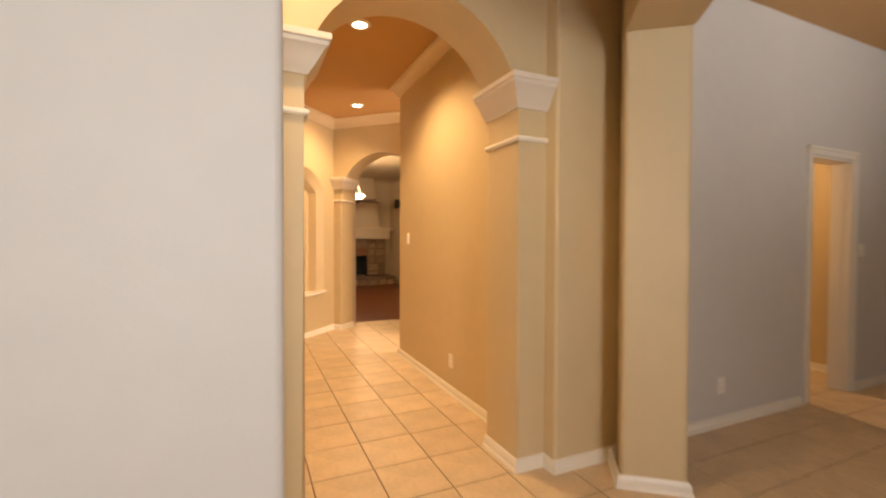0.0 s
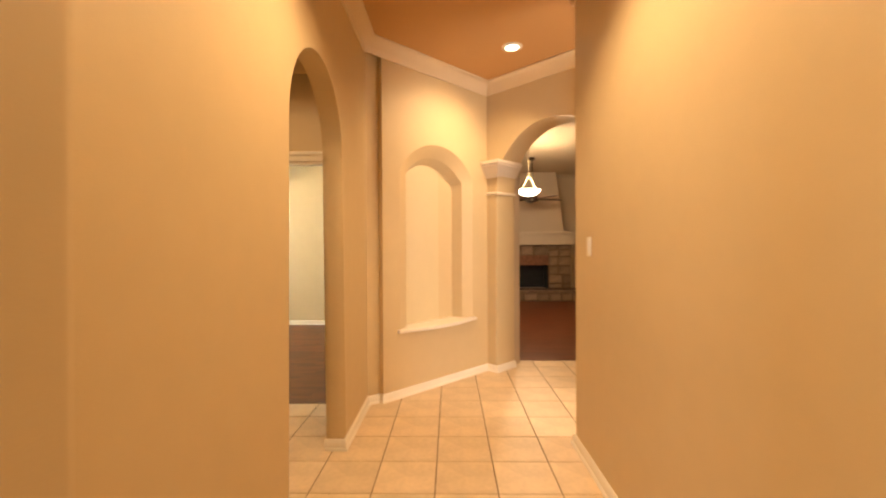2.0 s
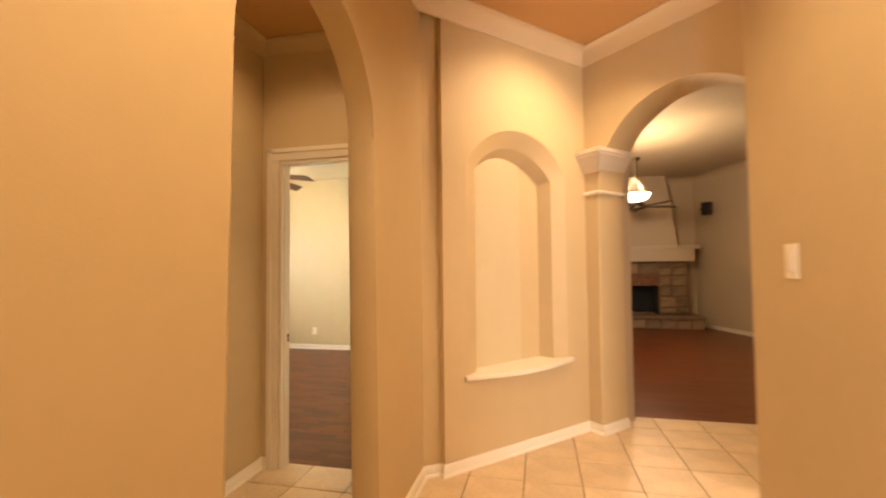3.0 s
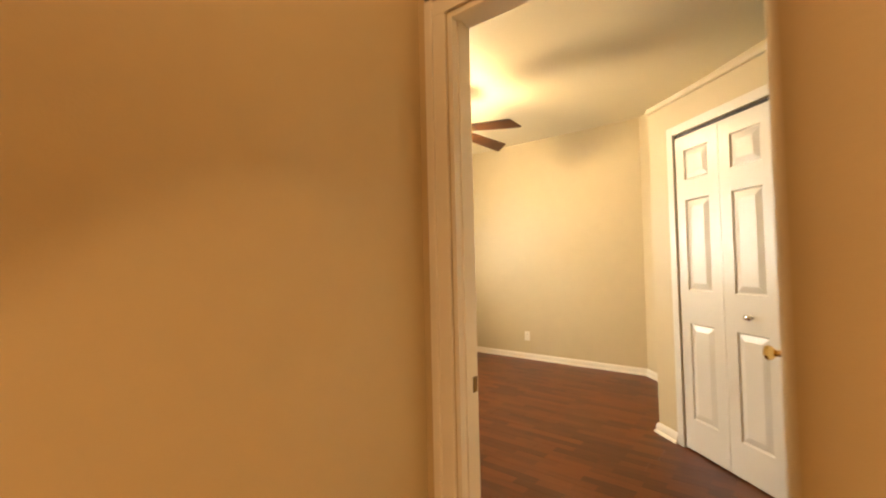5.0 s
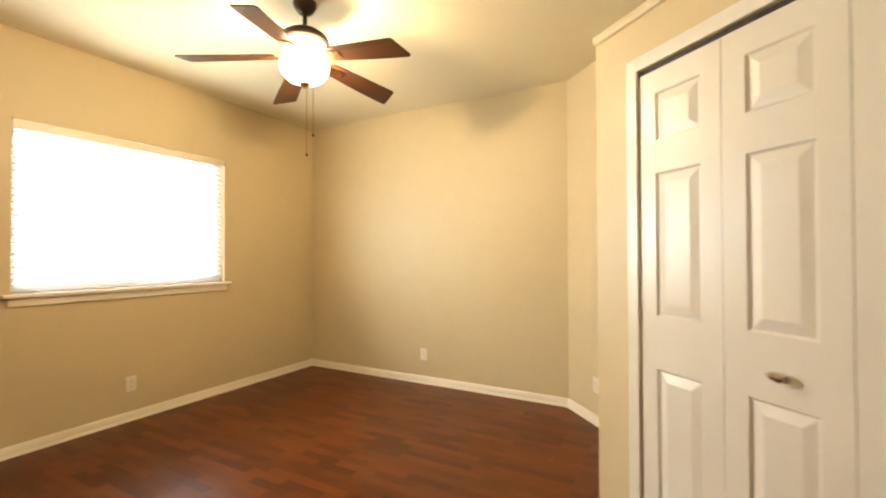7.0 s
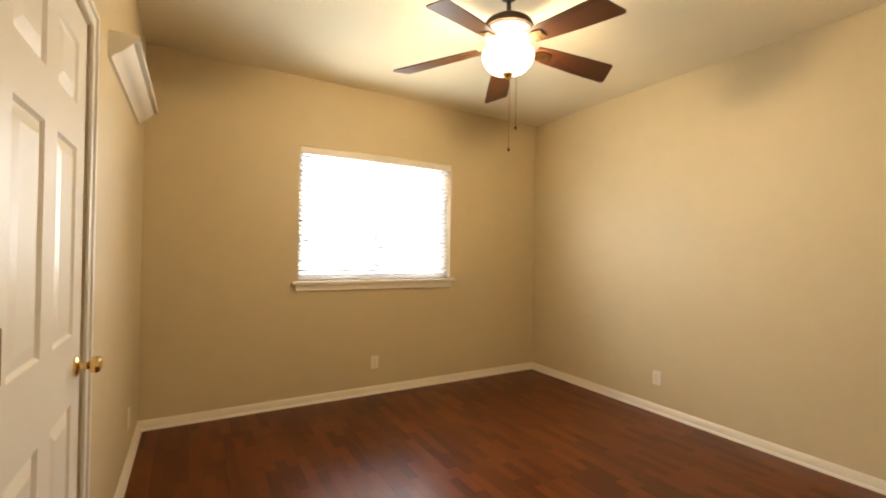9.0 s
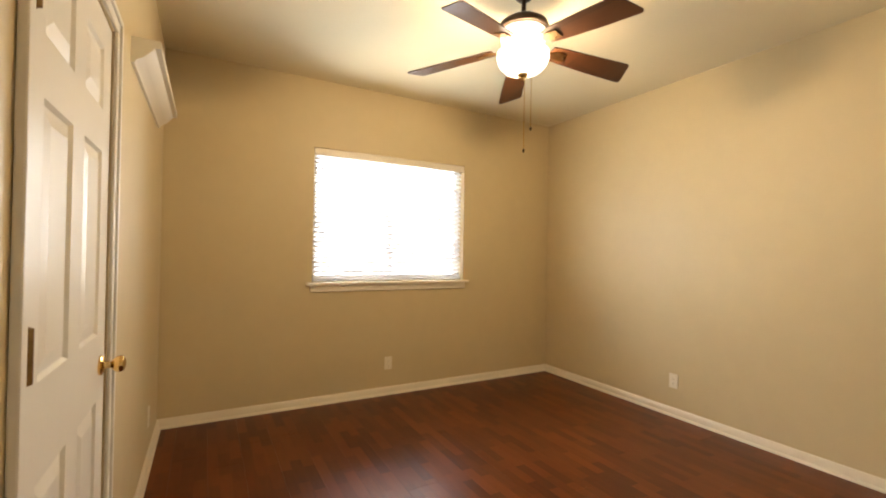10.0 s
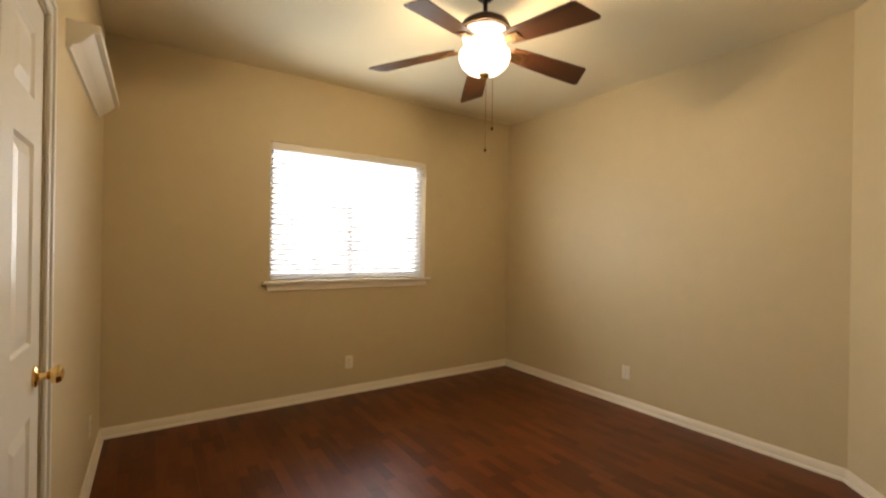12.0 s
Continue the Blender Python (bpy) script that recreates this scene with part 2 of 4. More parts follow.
def panel_wall(name, p0, p1, thick, top, openings, mat, soft=0.0):
    """A wall whose face runs from p0 to p1 with the room on its left; openings reach the floor: (u0, u1, spring, rise)."""
    length = (Vector(p1) - Vector(p0)).length
    if not any(o[3] for o in openings):
        # square openings: piers and lintels
        bm = bmesh.new()
        u = 0.0
        for u0, u1, head, _ in openings:
            box(bm, u, u0, 0, thick, 0, top)
            box(bm, u0, u1, 0, thick, head, top)
            u = u1
        box(bm, u, length, 0, thick, 0, top)
        bmesh.ops.remove_doubles(bm, verts=bm.verts[:], dist=1e-4)
        return tagged(part(name, bm, mat, m=plan_frame(p0, p1)), kind="structure")
    outline = [(0, 0)]
    for u0, u1, spring, rise in openings:
        outline += [(u0, 0)] + (arch_curve(u0, u1, spring, rise) if rise else [(u0, spring), (u1, spring)]) + [(u1, 0)]
    outline += [(length, 0), (length, top), (0, top)]
    bm = bmesh.new()
    a, b = [bm.verts.new((u, 0, z)) for u, z in outline], [bm.verts.new((u, thick, z)) for u, z in outline]
    caps = [bm.faces.new(a), bm.faces.new(b[::-1])]
    n = len(outline)
    for i in range(n):
        bm.faces.new((a[i], a[(i + 1) % n], b[(i + 1) % n], b[i]))
    if soft:
        pairs = [(ring[i], ring[i + 1]) for ring in (a, b) for i in range(1, n - 4)]
        es = [bm.edges.get(pq) for pq in pairs]
        bmesh.ops.bevel(bm, geom=[e for e in es if e], offset=soft, segments=3, affect="EDGES", profile=0.5)
    bm.normal_update()
    bmesh.ops.triangulate(bm, faces=[f for f in bm.faces if len(f.verts) > 4])
    ob = part(name, bm, mat, smooth=True, m=plan_frame(p0, p1))
    return tagged(ob, kind="structure")


def plan_wall(name, poly, top, mat, round_at=(), z0=0.0):
    bm = bmesh.new()
    prism(bm, rounded(poly, round_at), z0, top)
    return tagged(part(name, bm, mat, smooth=True), kind="structure")


def sweep(name, path, profile, mat, closed=False, kind="structure", parent=None, label=""):
    """A moulding along a path with the room on its left; profile: rows of (out from the wall, height)."""
    pts = [Vector(p) for p in path]
    n = len(pts)
    rings = []
    bm = bmesh.new()
    for i, p in enumerate(pts):
        d0 = (p - pts[i - 1]).normalized() if closed or i > 0 else None
        d1 = (pts[(i + 1) % n] - p).normalized() if closed or i < n - 1 else None
        n0 = Vector((-d0.y, d0.x)) if d0 else None
        n1 = Vector((-d1.y, d1.x)) if d1 else None
        if n0 is None or n1 is None:
            mitre = n1 or n0
        else:
            mitre = (n0 + n1)
            mitre = mitre / max(0.2, mitre.dot(n0))
        rings.append([bm.verts.new((p.x + mitre.x * o, p.y + mitre.y * o, z)) for o, z in profile])
    k = len(profile)
    for i in range(n if closed else n - 1):
        a, b = rings[i], rings[(i + 1) % n]
        for j in range(k):
            bm.faces.new((a[j], a[(j + 1) % k], b[(j + 1) % k], b[j]))
    if not closed:
        bm.faces.new(rings[0])
        bm.faces.new(rings[-1][::-1])
    ob = part(name, bm, mat, parent, label, smooth=True)
    return tagged(ob, kind=kind) if kind else ob


def lathe(bm, rows, steps=24, m=None):
    """A turned shape from rows of (radius, height)."""
    rings = []
    for r, z in rows:
        if r < 1e-5:
            rings.append([bm.verts.new((0, 0, z))])
        else:
            rings.append([bm.verts.new((r * math.cos(2 * math.pi * k / steps), r * math.sin(2 * math.pi * k / steps), z)) for k in range(steps)])
    made = [v for ring in rings for v in ring]
    for a, b in zip(rings, rings[1:]):
        for k in range(steps):
            f = [a[k % len(a)], a[(k + 1) % len(a)], b[(k + 1) % len(b)], b[k % len(b)]]
            f = list(dict.fromkeys(f))
            if len(f) > 2:
                bm.faces.new(f)
    if m is not None:
        bmesh.ops.transform(bm, matrix=m, verts=made)
    return bm


BASE = [(0.0, 0.0), (0.027, 0.0), (0.026, 0.008), (0.022, 0.015), (0.0165, 0.018), (0.016, 0.046), (0.012, 0.058), (0.006, 0.068), (0.0, 0.070)]


def crown_profile(z, drop=0.115, out=0.095):
    return [(0.0, z - drop), (0.012, z - drop), (0.018, z - drop * 0.85), (0.03, z - drop * 0.62), (out * 0.62, z - drop * 0.3),
            (out * 0.86, z - drop * 0.14), (out, z - drop * 0.12), (out, z - 0.002), (0.0, z - 0.002)]


# ---- setting: foyer, hall, vestibule ----
HALL_TOP = 3.08
R2 = math.sqrt(0.5)
NA, NB = (1.56, 6.965), (0.578, 5.983)          # niche wall, from the living arch to the hall's left wall
LA = (2.76, 5.765)                               # far end of the living arch wall

panel_wall("wall_entrance_arch", (2.0, 2.53), (0.46, 2.53), 0.35, HALL_TOP, [(0.19, 1.35, 2.03, 0.581)], tan_paint, 0.018)
plan_wall("wall_flank_east", [(2.0, 2.43), (2.0, 2.88), (2.75, 2.88), (2.75, 2.43)], HALL_TOP, tan_paint, (0,))
plan_wall("wall_flank_west", [(0.46, 2.43), (-0.25, 2.43), (-0.25, 2.88), (0.46, 2.88)], HALL_TOP, tan_paint, (0,))
plan_wall("wall_hall_east", [(2.0, 2.881), (2.0, 5.22), (2.14, 5.22), (2.14, 2.881)], HALL_TOP, tan_paint, (1, 2))
panel_wall("wall_hall_west", (0.45, 6.02), (0.45, 2.88), 0.13, HALL_TOP, [(0.89, 1.825, 1.925, 0.4675)], tan_paint, 0.048)
panel_wall("wall_living_arch", LA, NA, 0.31, HALL_TOP, [((Vector(LA) - Vector(NA)).length - 1.43, (Vector(LA) - Vector(NA)).length - 0.13, 1.92, 0.65)], tan_paint, 0.018)
# unseen side room, made up so that the side fill has an opening
plan_wall("wall_unseen_side_north", [(2.764, 5.765), (3.1, 5.72), (4.1, 5.72), (4.1, 5.9), (3.1, 5.98), (2.97, 5.97)], HALL_TOP, tan_paint)
panel_wall("wall_unseen_side_east", (3.98, 2.881), (3.98, 5.719), 0.118, HALL_TOP, [(0.72, 1.92, 2.3, 0)], tan_paint)


def niche_wall():
    """Diagonal wall with a shallow splayed niche under a low arch."""
    length = (Vector(NA) - Vector(NB)).length
    u0, u1, sill = 0.24, 1.20, 0.60
    mid = (u0 + u1) / 2
    bm = bmesh.new()
    # rings: face edge, shallow outer splay, back of the square inner reveal
    rings = []
    for inset, spring, rise, side, crown in ((0.0, 2.02, 0.29, 0.0, 0.0), (0.108, 1.985, 0.215, 0.05, 0.085), (0.142, 1.97, 0.15, 0.165, 0.165)):
        curve = arch_curve(u0 + inset, u1 - inset, spring, rise, 40)
        ring = [bm.verts.new((u0 + inset, side, sill))]
        for k, (u, z) in enumerate(curve):
            ring.append(bm.verts.new((u, side + (crown - side) * math.sin(math.pi * k / 40) ** 0.6, z)))
        ring.append(bm.verts.new((u1 - inset, side, sill)))
        rings.append(ring)
    f, g = rings[0], rings[-1]
    for a, b in zip(rings, rings[1:]):
        for i in range(len(a)):
            j = (i + 1) % len(a)
            bm.faces.new((a[i], a[j], b[j], b[i]))
    faces = [bm.faces.new(g)]
    c = [bm.verts.new((u, 0, z)) for u, z in ((0, 0), (length, 0), (length, HALL_TOP), (0, HALL_TOP), (mid, 0), (mid, HALL_TOP))]
    top = len(f) // 2
    m0 = bm.verts.new((mid, 0, sill))
    # left and right halves of the face round the hole
    faces.append(bm.faces.new([c[0], c[4], m0] + f[:top + 1] + [c[5], c[3]]))
    faces.append(bm.faces.new([c[4], c[1], c[2], c[5]] + f[top:] + [m0]))
    bm.normal_update()
    bmesh.ops.triangulate(bm, faces=faces)
    # body behind the face
    e = [bm.verts.new((u, 0.19, z)) for u, z in ((0, 0), (length, 0), (length, HALL_TOP), (0, HALL_TOP))]
    bm.faces.new(e)
    for i in range(4):
        j = (i + 1) % 4
        bm.faces.new((c[i], c[j], e[j], e[i]))
    wall = tagged(part("wall_niche", bm, tan_paint, smooth=True, m=plan_frame(NA, NB), crease=7), kind="structure")
    # bowed sill
    bm = bmesh.new()
    poly = [(u0 - 0.03, 0.0)] + [(u0 - 0.03 + (u1 - u0 + 0.06) * k / 16, -0.03 - 0.085 * math.sin(math.pi * k / 16)) for k in range(17)] + [(u1 + 0.03, 0.0)]
    poly += [(u1, 0.002), (u1 - 0.108, 0.052), (u1 - 0.142, 0.163), (u0 + 0.142, 0.163), (u0 + 0.108, 0.052), (u0, 0.002)]
    prism(bm, poly, 0.575, 0.604)
    es = [ed for ed in bm.edges if abs(ed.verts[0].co.z - ed.verts[1].co.z) < 1e-4 and ed.verts[0].co.y < -0.01 and ed.verts[1].co.y < -0.01]
    bmesh.ops.bevel(bm, geom=es, offset=0.006, segments=2, affect="EDGES")
    part("niche_sill", bm, trim_paint, wall, "cream painted bowed sill", smooth=True, m=plan_frame(NA, NB))


niche_wall()
plan_wall("wall_return", [(0.449, 5.945), (0.545, 6.016), (0.52, 6.12), (0.33, 6.021), (0.449, 6.021)][::-1], HALL_TOP, tan_paint)
# vestibule
plan_wall("wall_vestibule_west", [(-0.65, 5.87), (-0.65, 3.9), (-0.80, 3.9), (-0.80, 5.87)][::-1], 2.9, tan_paint)
plan_wall("wall_vestibule_south", [(-0.80, 3.9), (0.32, 3.9), (0.32, 3.78), (-0.80, 3.78)], 2.9, tan_paint)
# bedroom south wall, with the doorway and the closed door
panel_wall("wall_bedroom_south", (-3.925, 6.02), (-1.0, 6.02), 0.15, 2.9, [(1.88, 2.655, 2.035, 0)], bedroom_paint)
panel_wall("wall_bedroom_doorway", (-0.999, 5.955), (0.40, 5.955), 0.085, 2.9, [(0.479, 1.309, 2.045, 0)], bedroom_paint)
bm = box(bmesh.new(), -0.65, -0.52, 5.862, 5.869, 0, 2.9)
box(bm, 0.31, 0.32, 5.862, 5.869, 0, 2.9)
box(bm, -0.52, 0.31, 5.862, 5.869, 2.045, 2.9)
tagged(part("wall_vestibule_north", bm, tan_paint), kind="structure")
# white end of the foyer wall, column and header towards the dining room
plan_wall("wall_foyer_west", [(0.487, 1.44), (0.487, 1.57), (-2.2, 1.57), (-2.2, 1.44)], HALL_TOP, grey_paint, (0, 1))
plan_wall("wall_column", [(2.233, 2.174), (2.495, 1.971), (2.83, 2.428), (2.475, 2.428)], HALL_TOP, tan_paint, (0, 1), 0.0)
d = Vector((-0.58, -0.81))
c0, c1 = Vector((2.233, 2.174)) + d * 0.004, Vector((2.495, 1.971)) + d * 0.004
plan_wall("header_beam", [tuple(c0), tuple(c1), tuple(c1 + d * 3.2), tuple(c0 + d * 3.2)], HALL_TOP, tan_paint, (), 2.425)
# dining room
panel_wall("wall_dining_north", (8.2, 2.455), (2.76, 2.455), 0.14, HALL_TOP, [(2.96, 3.59, 2.03, 0)], grey_paint)
plan_wall("wall_dining_east", [(8.2, 2.595), (8.34, 2.595), (8.34, -2.6), (8.2, -2.6)][::-1], HALL_TOP, grey_paint)
plan_wall("wall_back_room", [(4.0, 5.0), (4.0, 5.12), (8.2, 5.12), (8.2, 5.0)][::-1], HALL_TOP, tan_paint)
plan_wall("wall_back_room_side", [(5.75, 2.6), (5.75, 5.0), (5.87, 5.0), (5.87, 2.6)][::-1], HALL_TOP, tan_paint)
plan_wall("wall_back_room_west", [(3.98, 2.6), (4.1, 2.6), (4.1, 2.88), (3.98, 2.88)], HALL_TOP, tan_paint)


def south_wall():
    """Street side, behind the walk: an entry door opening and a wide dining window."""
    bm = bmesh.new()
    box(bm, -2.2, -0.05, -2.6, -2.45, 0, HALL_TOP)
    box(bm, -0.05, 1.55, -2.6, -2.45, 2.65, HALL_TOP)
    box(bm, 1.55, 3.6, -2.6, -2.45, 0, HALL_TOP)
    box(bm, 3.6, 5.6, -2.6, -2.45, 0, 0.7)
    box(bm, 3.6, 5.6, -2.6, -2.45, 2.3, HALL_TOP)
    box(bm, 5.6, 8.2, -2.6, -2.45, 0, HALL_TOP)
    tagged(part("wall_street", bm, grey_paint), kind="structure")


south_wall()
plan_wall("wall_foyer_side", [(-2.34, -2.6), (-2.2, -2.6), (-2.2, 1.57), (-2.34, 1.57)], HALL_TOP, grey_paint)


def slab(name, poly, z0, z1, mat):
    return tagged(part(name, prism(bmesh.new(), poly, z0, z1), mat), kind="structure")


slab("ceiling_hall", [(-2.34, -2.6), (8.34, -2.6), (8.34, 5.12), (4.1, 5.12), (4.1, 5.9), (2.9, 5.95), (1.56, 7.3), (0.32, 6.02), (0.32, 2.4), (-2.34, 2.4)], HALL_TOP, HALL_TOP + 0.12, hall_ceiling_paint)
slab("ceiling_vestibule", [(-0.80, 3.78), (0.33, 3.78), (0.33, 5.87), (-0.80, 5.87)], 2.87, 2.95, hall_ceiling_paint)

# crown and base mouldings
sweep("crown_moulding_hall", [LA, NA, (0.45, 5.855), (0.45, 2.88), (2.0, 2.88), (2.0, 5.22), (2.14, 5.22), (2.14, 2.9)], crown_profile(HALL_TOP, 0.125, 0.1), cream_trim)
sweep("crown_moulding_vestibule", [(0.32, 3.9), (0.32, 5.862), (-0.65, 5.862), (-0.65, 3.9)], crown_profile(2.87, 0.09, 0.075), tan_paint, closed=True)
sweep("baseboard", [(1.81, 2.88), (2.0, 2.88), (2.0, 5.22), (2.14, 5.22), (2.14, 2.9)], BASE, trim_paint)
sweep("baseboard", [(3.97, 5.72), (3.1, 5.72), (2.76, 5.765), (2.67, 5.855)], BASE, trim_paint)
q = (NA[0] + 0.13 * R2, NA[1] - 0.13 * R2)
q2 = (q[0] + 0.31 * R2, q[1] + 0.31 * R2)
sweep("baseboard", [q2, q, NA, NB, (0.55, 6.011), (0.45, 5.94), (0.45, 5.13), (0.32, 5.13)], BASE, trim_paint)
sweep("baseboard", [(0.32, 4.195), (0.45, 4.195), (0.45, 2.88), (0.65, 2.88), (0.65, 2.53), (0.46, 2.53), (0.46, 2.43), (-0.25, 2.43)], BASE, trim_paint)
sweep("baseboard", [(2.475, 2.43), (2.0, 2.43), (2.0, 2.53), (1.81, 2.53), (1.81, 2.88)], BASE, trim_paint)
sweep("baseboard", [(2.78, 2.36), (2.495, 1.971), (2.233, 2.174), (2.43, 2.43)], BASE, trim_paint)
sweep("baseboard", [(-0.612, 5.862), (-0.65, 5.862), (-0.65, 3.9), (0.32, 3.9), (0.32, 4.195)], BASE, trim_paint)
sweep("baseboard", [(4.5, 2.455), (2.83, 2.455)], BASE, trim_paint)
sweep("baseboard", [(8.2, 2.455), (5.34, 2.455)], BASE, trim_paint)
sweep("baseboard", [(-2.2, 1.44), (0.487, 1.44), (0.487, 1.57)][::-1], BASE, trim_paint)
sweep("baseboard", [(5.75, 2.62), (5.75, 5.0), (4.1, 5.0), (4.1, 2.62)], BASE, trim_paint)


def pilaster_cap(name, path, label):
    """Stepped crown capital with a bead below it, round three sides of a pier."""
    cap = thing(name, label, "capital")
    prof = [(0.0, 2.07), (0.016, 2.07), (0.022, 2.085), (0.036, 2.10), (0.058, 2.135), (0.082, 2.175), (0.094, 2.182), (0.096, 2.20), (0.106, 2.206), (0.106, 2.232), (0.096, 2.238), (0.0, 2.242)]
    sweep("moulding", path, prof, cap_paint, kind="", parent=cap)
    bead = [(0.0, 1.888), (0.012, 1.888), (0.02, 1.896), (0.02, 1.908), (0.012, 1.916), (0.0, 1.916)]
    sweep("bead", path, bead, trim_paint, kind="", parent=cap)


pilaster_cap("pilaster_capital", [(2.0, 2.53), (1.81, 2.53), (1.81, 2.88)][::1], "cream stepped crown capital on the arch pier")
pilaster_cap("pilaster_capital", [(0.65, 2.88), (0.65, 2.53), (0.46, 2.53)], "cream stepped crown capital on the arch pier")
pilaster_cap("pilaster_capital", [(q2[0], q2[1]), q, NA], "cream crown capital on the living room arch pier")


# ---- setting: bedroom ----
BT = 2.755
BW, BN, BS = -3.925, 9.69, 6.02


def window_wall():
    bm = bmesh.new()
    x0, x1 = BW - 0.16, BW
    box(bm, x0, x1, BS - 0.165, 7.093, 0, BT)
    box(bm, x0, x1, 8.577, BN + 0.14, 0, BT)
    box(bm, x0, x1, 7.093, 8.577, 0, 1.037)
    box(bm, x0, x1, 7.093, 8.577, 2.18, BT)
    bmesh.ops.remove_doubles(bm, verts=bm.verts[:], dist=1e-4)
    tagged(part("wall_bedroom_west", bm, bedroom_paint), kind="structure")


window_wall()
plan_wall("wall_bedroom_north", [(BW, BN), (-0.98, BN), (-0.88, BN + 0.14), (BW, BN + 0.14)][::-1], BT, bedroom_paint)
plan_wall("wall_bedroom_diagonal", [(-0.98, BN), (1.3, 7.41), (1.4, 7.51), (-0.88, BN + 0.14)][::-1], BT, bedroom_paint)
plan_wall("wall_bedroom_east", [(0.345, 5.957), (1.3, 7.18), (1.3, 7.41), (1.42, 7.41), (1.42, 7.13), (0.46, 5.99)][::-1], BT, bedroom_paint)
slab("ceiling_bedroom", [(BW - 0.16, 5.87), (0.33, 5.87), (0.40, 6.04), (1.36, 7.16), (1.42, 7.5), (-0.85, 9.83), (BW - 0.16, 9.83)], BT, BT + 0.1, bedroom_ceiling_paint)
sweep("baseboard", [(-0.44, 9.12), (-0.98, BN), (BW, BN), (BW, BS), (-2.107, BS)], BASE, trim_paint)
sweep("baseboard", [(-1.208, BS), (-1.0, BS)], BASE, trim_paint)

# closet box with a ledge top, at an angle in the corner
CO, CE = Vector((-0.31, 7.985)), Vector((0.755, -0.656)).normalized()   # first jamb, way along the front
CN = Vector((CE.y, -CE.x))                                                  # into the room
LEAF = 0.360
OPEN = 4 * LEAF + 0.012


def closet_front():
    a, b = CO - CE * 0.26, CO + CE * (OPEN + 0.10)
    panel_wall("wall_closet", b, a, 0.115, 2.315, [(0.10, 0.10 + OPEN, 2.055, 0)], bedroom_paint)
    bm = bmesh.new()
    i = -CN
    prism(bm, [tuple(a + i * 0.116), tuple(a + CE * 0.10 + i * 0.116), tuple(a + CE * 0.10 + i * 0.62), tuple(a + i * 0.62)][::-1], 0, 2.315)
    tagged(part("wall_closet_end", bm, bedroom_paint), kind="structure")
    bm = bmesh.new()
    prism(bm, [tuple(a + CE * 0.1 + i * 0.116), tuple(b + i * 0.116), tuple(b + i * 0.5), tuple(a + CE * 0.1 + i * 0.6)], 2.22, 2.315)
    tagged(part("closet_ledge", bm, bedroom_paint), kind="structure")
    # casing round the opening and base on the stub
    m = plan_frame(tuple(b), tuple(a))
    bm = bmesh.new()
    u0, u1 = 0.10, 0.10 + OPEN
    box(bm, u0 - 0.058, u0, -0.012, 0, 0, 2.055 + 0.058, 0.004)
    box(bm, u1, u1 + 0.058, -0.012, 0, 0, 2.055 + 0.058, 0.004)
    box(bm, u0, u1, -0.012, 0, 2.055, 2.055 + 0.058, 0.004)
    tagged(part("trim_closet", bm, white_paint, m=m), kind="structure")
    s = CO - CE * 0.058
    sweep("baseboard", [tuple(s), tuple(a), tuple(a + i * 0.6)], BASE, trim_paint)
    sweep("trim_ledge", [tuple(b), tuple(a)], [(0, 2.28), (0.012, 2.285), (0.02, 2.30), (0.02, 2.318), (0, 2.318)], bedroom_paint)


closet_front()


# ---- doors and windows ----
ROWS6 = ((0.20, 0.81), (1.02, 1.60), (1.73, 1.925))


def raised_panel(bm, u0, u1, z0, z1, y, way):
    """A raised field with sloped margins on the face at y, towards way."""
    o = [bm.verts.new((u, y, z)) for u, z in ((u0, z0), (u1, z0), (u1, z1), (u0, z1))]
    g = 0.034
    i = [bm.verts.new((u, y + way * 0.0085, z)) for u, z in ((u0 + g, z0 + g), (u1 - g, z0 + g), (u1 - g, z1 - g), (u0 + g, z1 - g))]
    bm.faces.new(i)
    for k in range(4):
        bm.faces.new((o[k], o[(k + 1) % 4], i[(k + 1) % 4], i[k]))


def panel_leaf(parent, width, height, columns, rows, thick=0.035, name="leaf", label=""):
    """Moulded panel leaf, local x across, y through, z up: the stiles and rails stand proud of a core."""
    core = thick / 2 - 0.009
    bm = bmesh.new()
    box(bm, 0.002, width - 0.002, -core, core, 0.002, height - 0.002)
    for side in (-1, 1):
        ya, yb = sorted((side * core, side * thick / 2))
        xs = [0.0]
        for c0, c1 in columns:
            xs += [c0, c1]
        xs.append(width)
        for k in range(0, len(xs), 2):
            box(bm, xs[k], xs[k + 1], ya, yb, 0, height)
        for c0, c1 in columns:
            zs = [0.0]
            for z0, z1 in rows:
                zs += [z0, z1]
            zs.append(height)
            for k in range(0, len(zs), 2):
                box(bm, c0, c1, ya, yb, zs[k], zs[k + 1])
            for z0, z1 in rows:
                # sloped sticking round each recess
                s = 0.008
                o = [bm.verts.new((u, side * thick / 2, z)) for u, z in ((c0, z0), (c1, z0), (c1, z1), (c0, z1))]
                i = [bm.verts.new((u, side * core, z)) for u, z in ((c0 + s, z0 + s), (c1 - s, z0 + s), (c1 - s, z1 - s), (c0 + s, z1 - s))]
                for n in range(4):
                    bm.faces.new((o[n], o[(n + 1) % 4], i[(n + 1) % 4], i[n]))
    leaf = part(name, bm, white_paint, parent, label)
    for c0, c1 in columns:
        for z0, z1 in rows:
            bm = bmesh.new()
            for side in (-1, 1):
                raised_panel(bm, c0 + 0.012, c1 - 0.012, z0 + 0.012, z1 - 0.012, side * (core + 0.0005), side)
            part("panel", bm, white_paint, leaf)
    return leaf


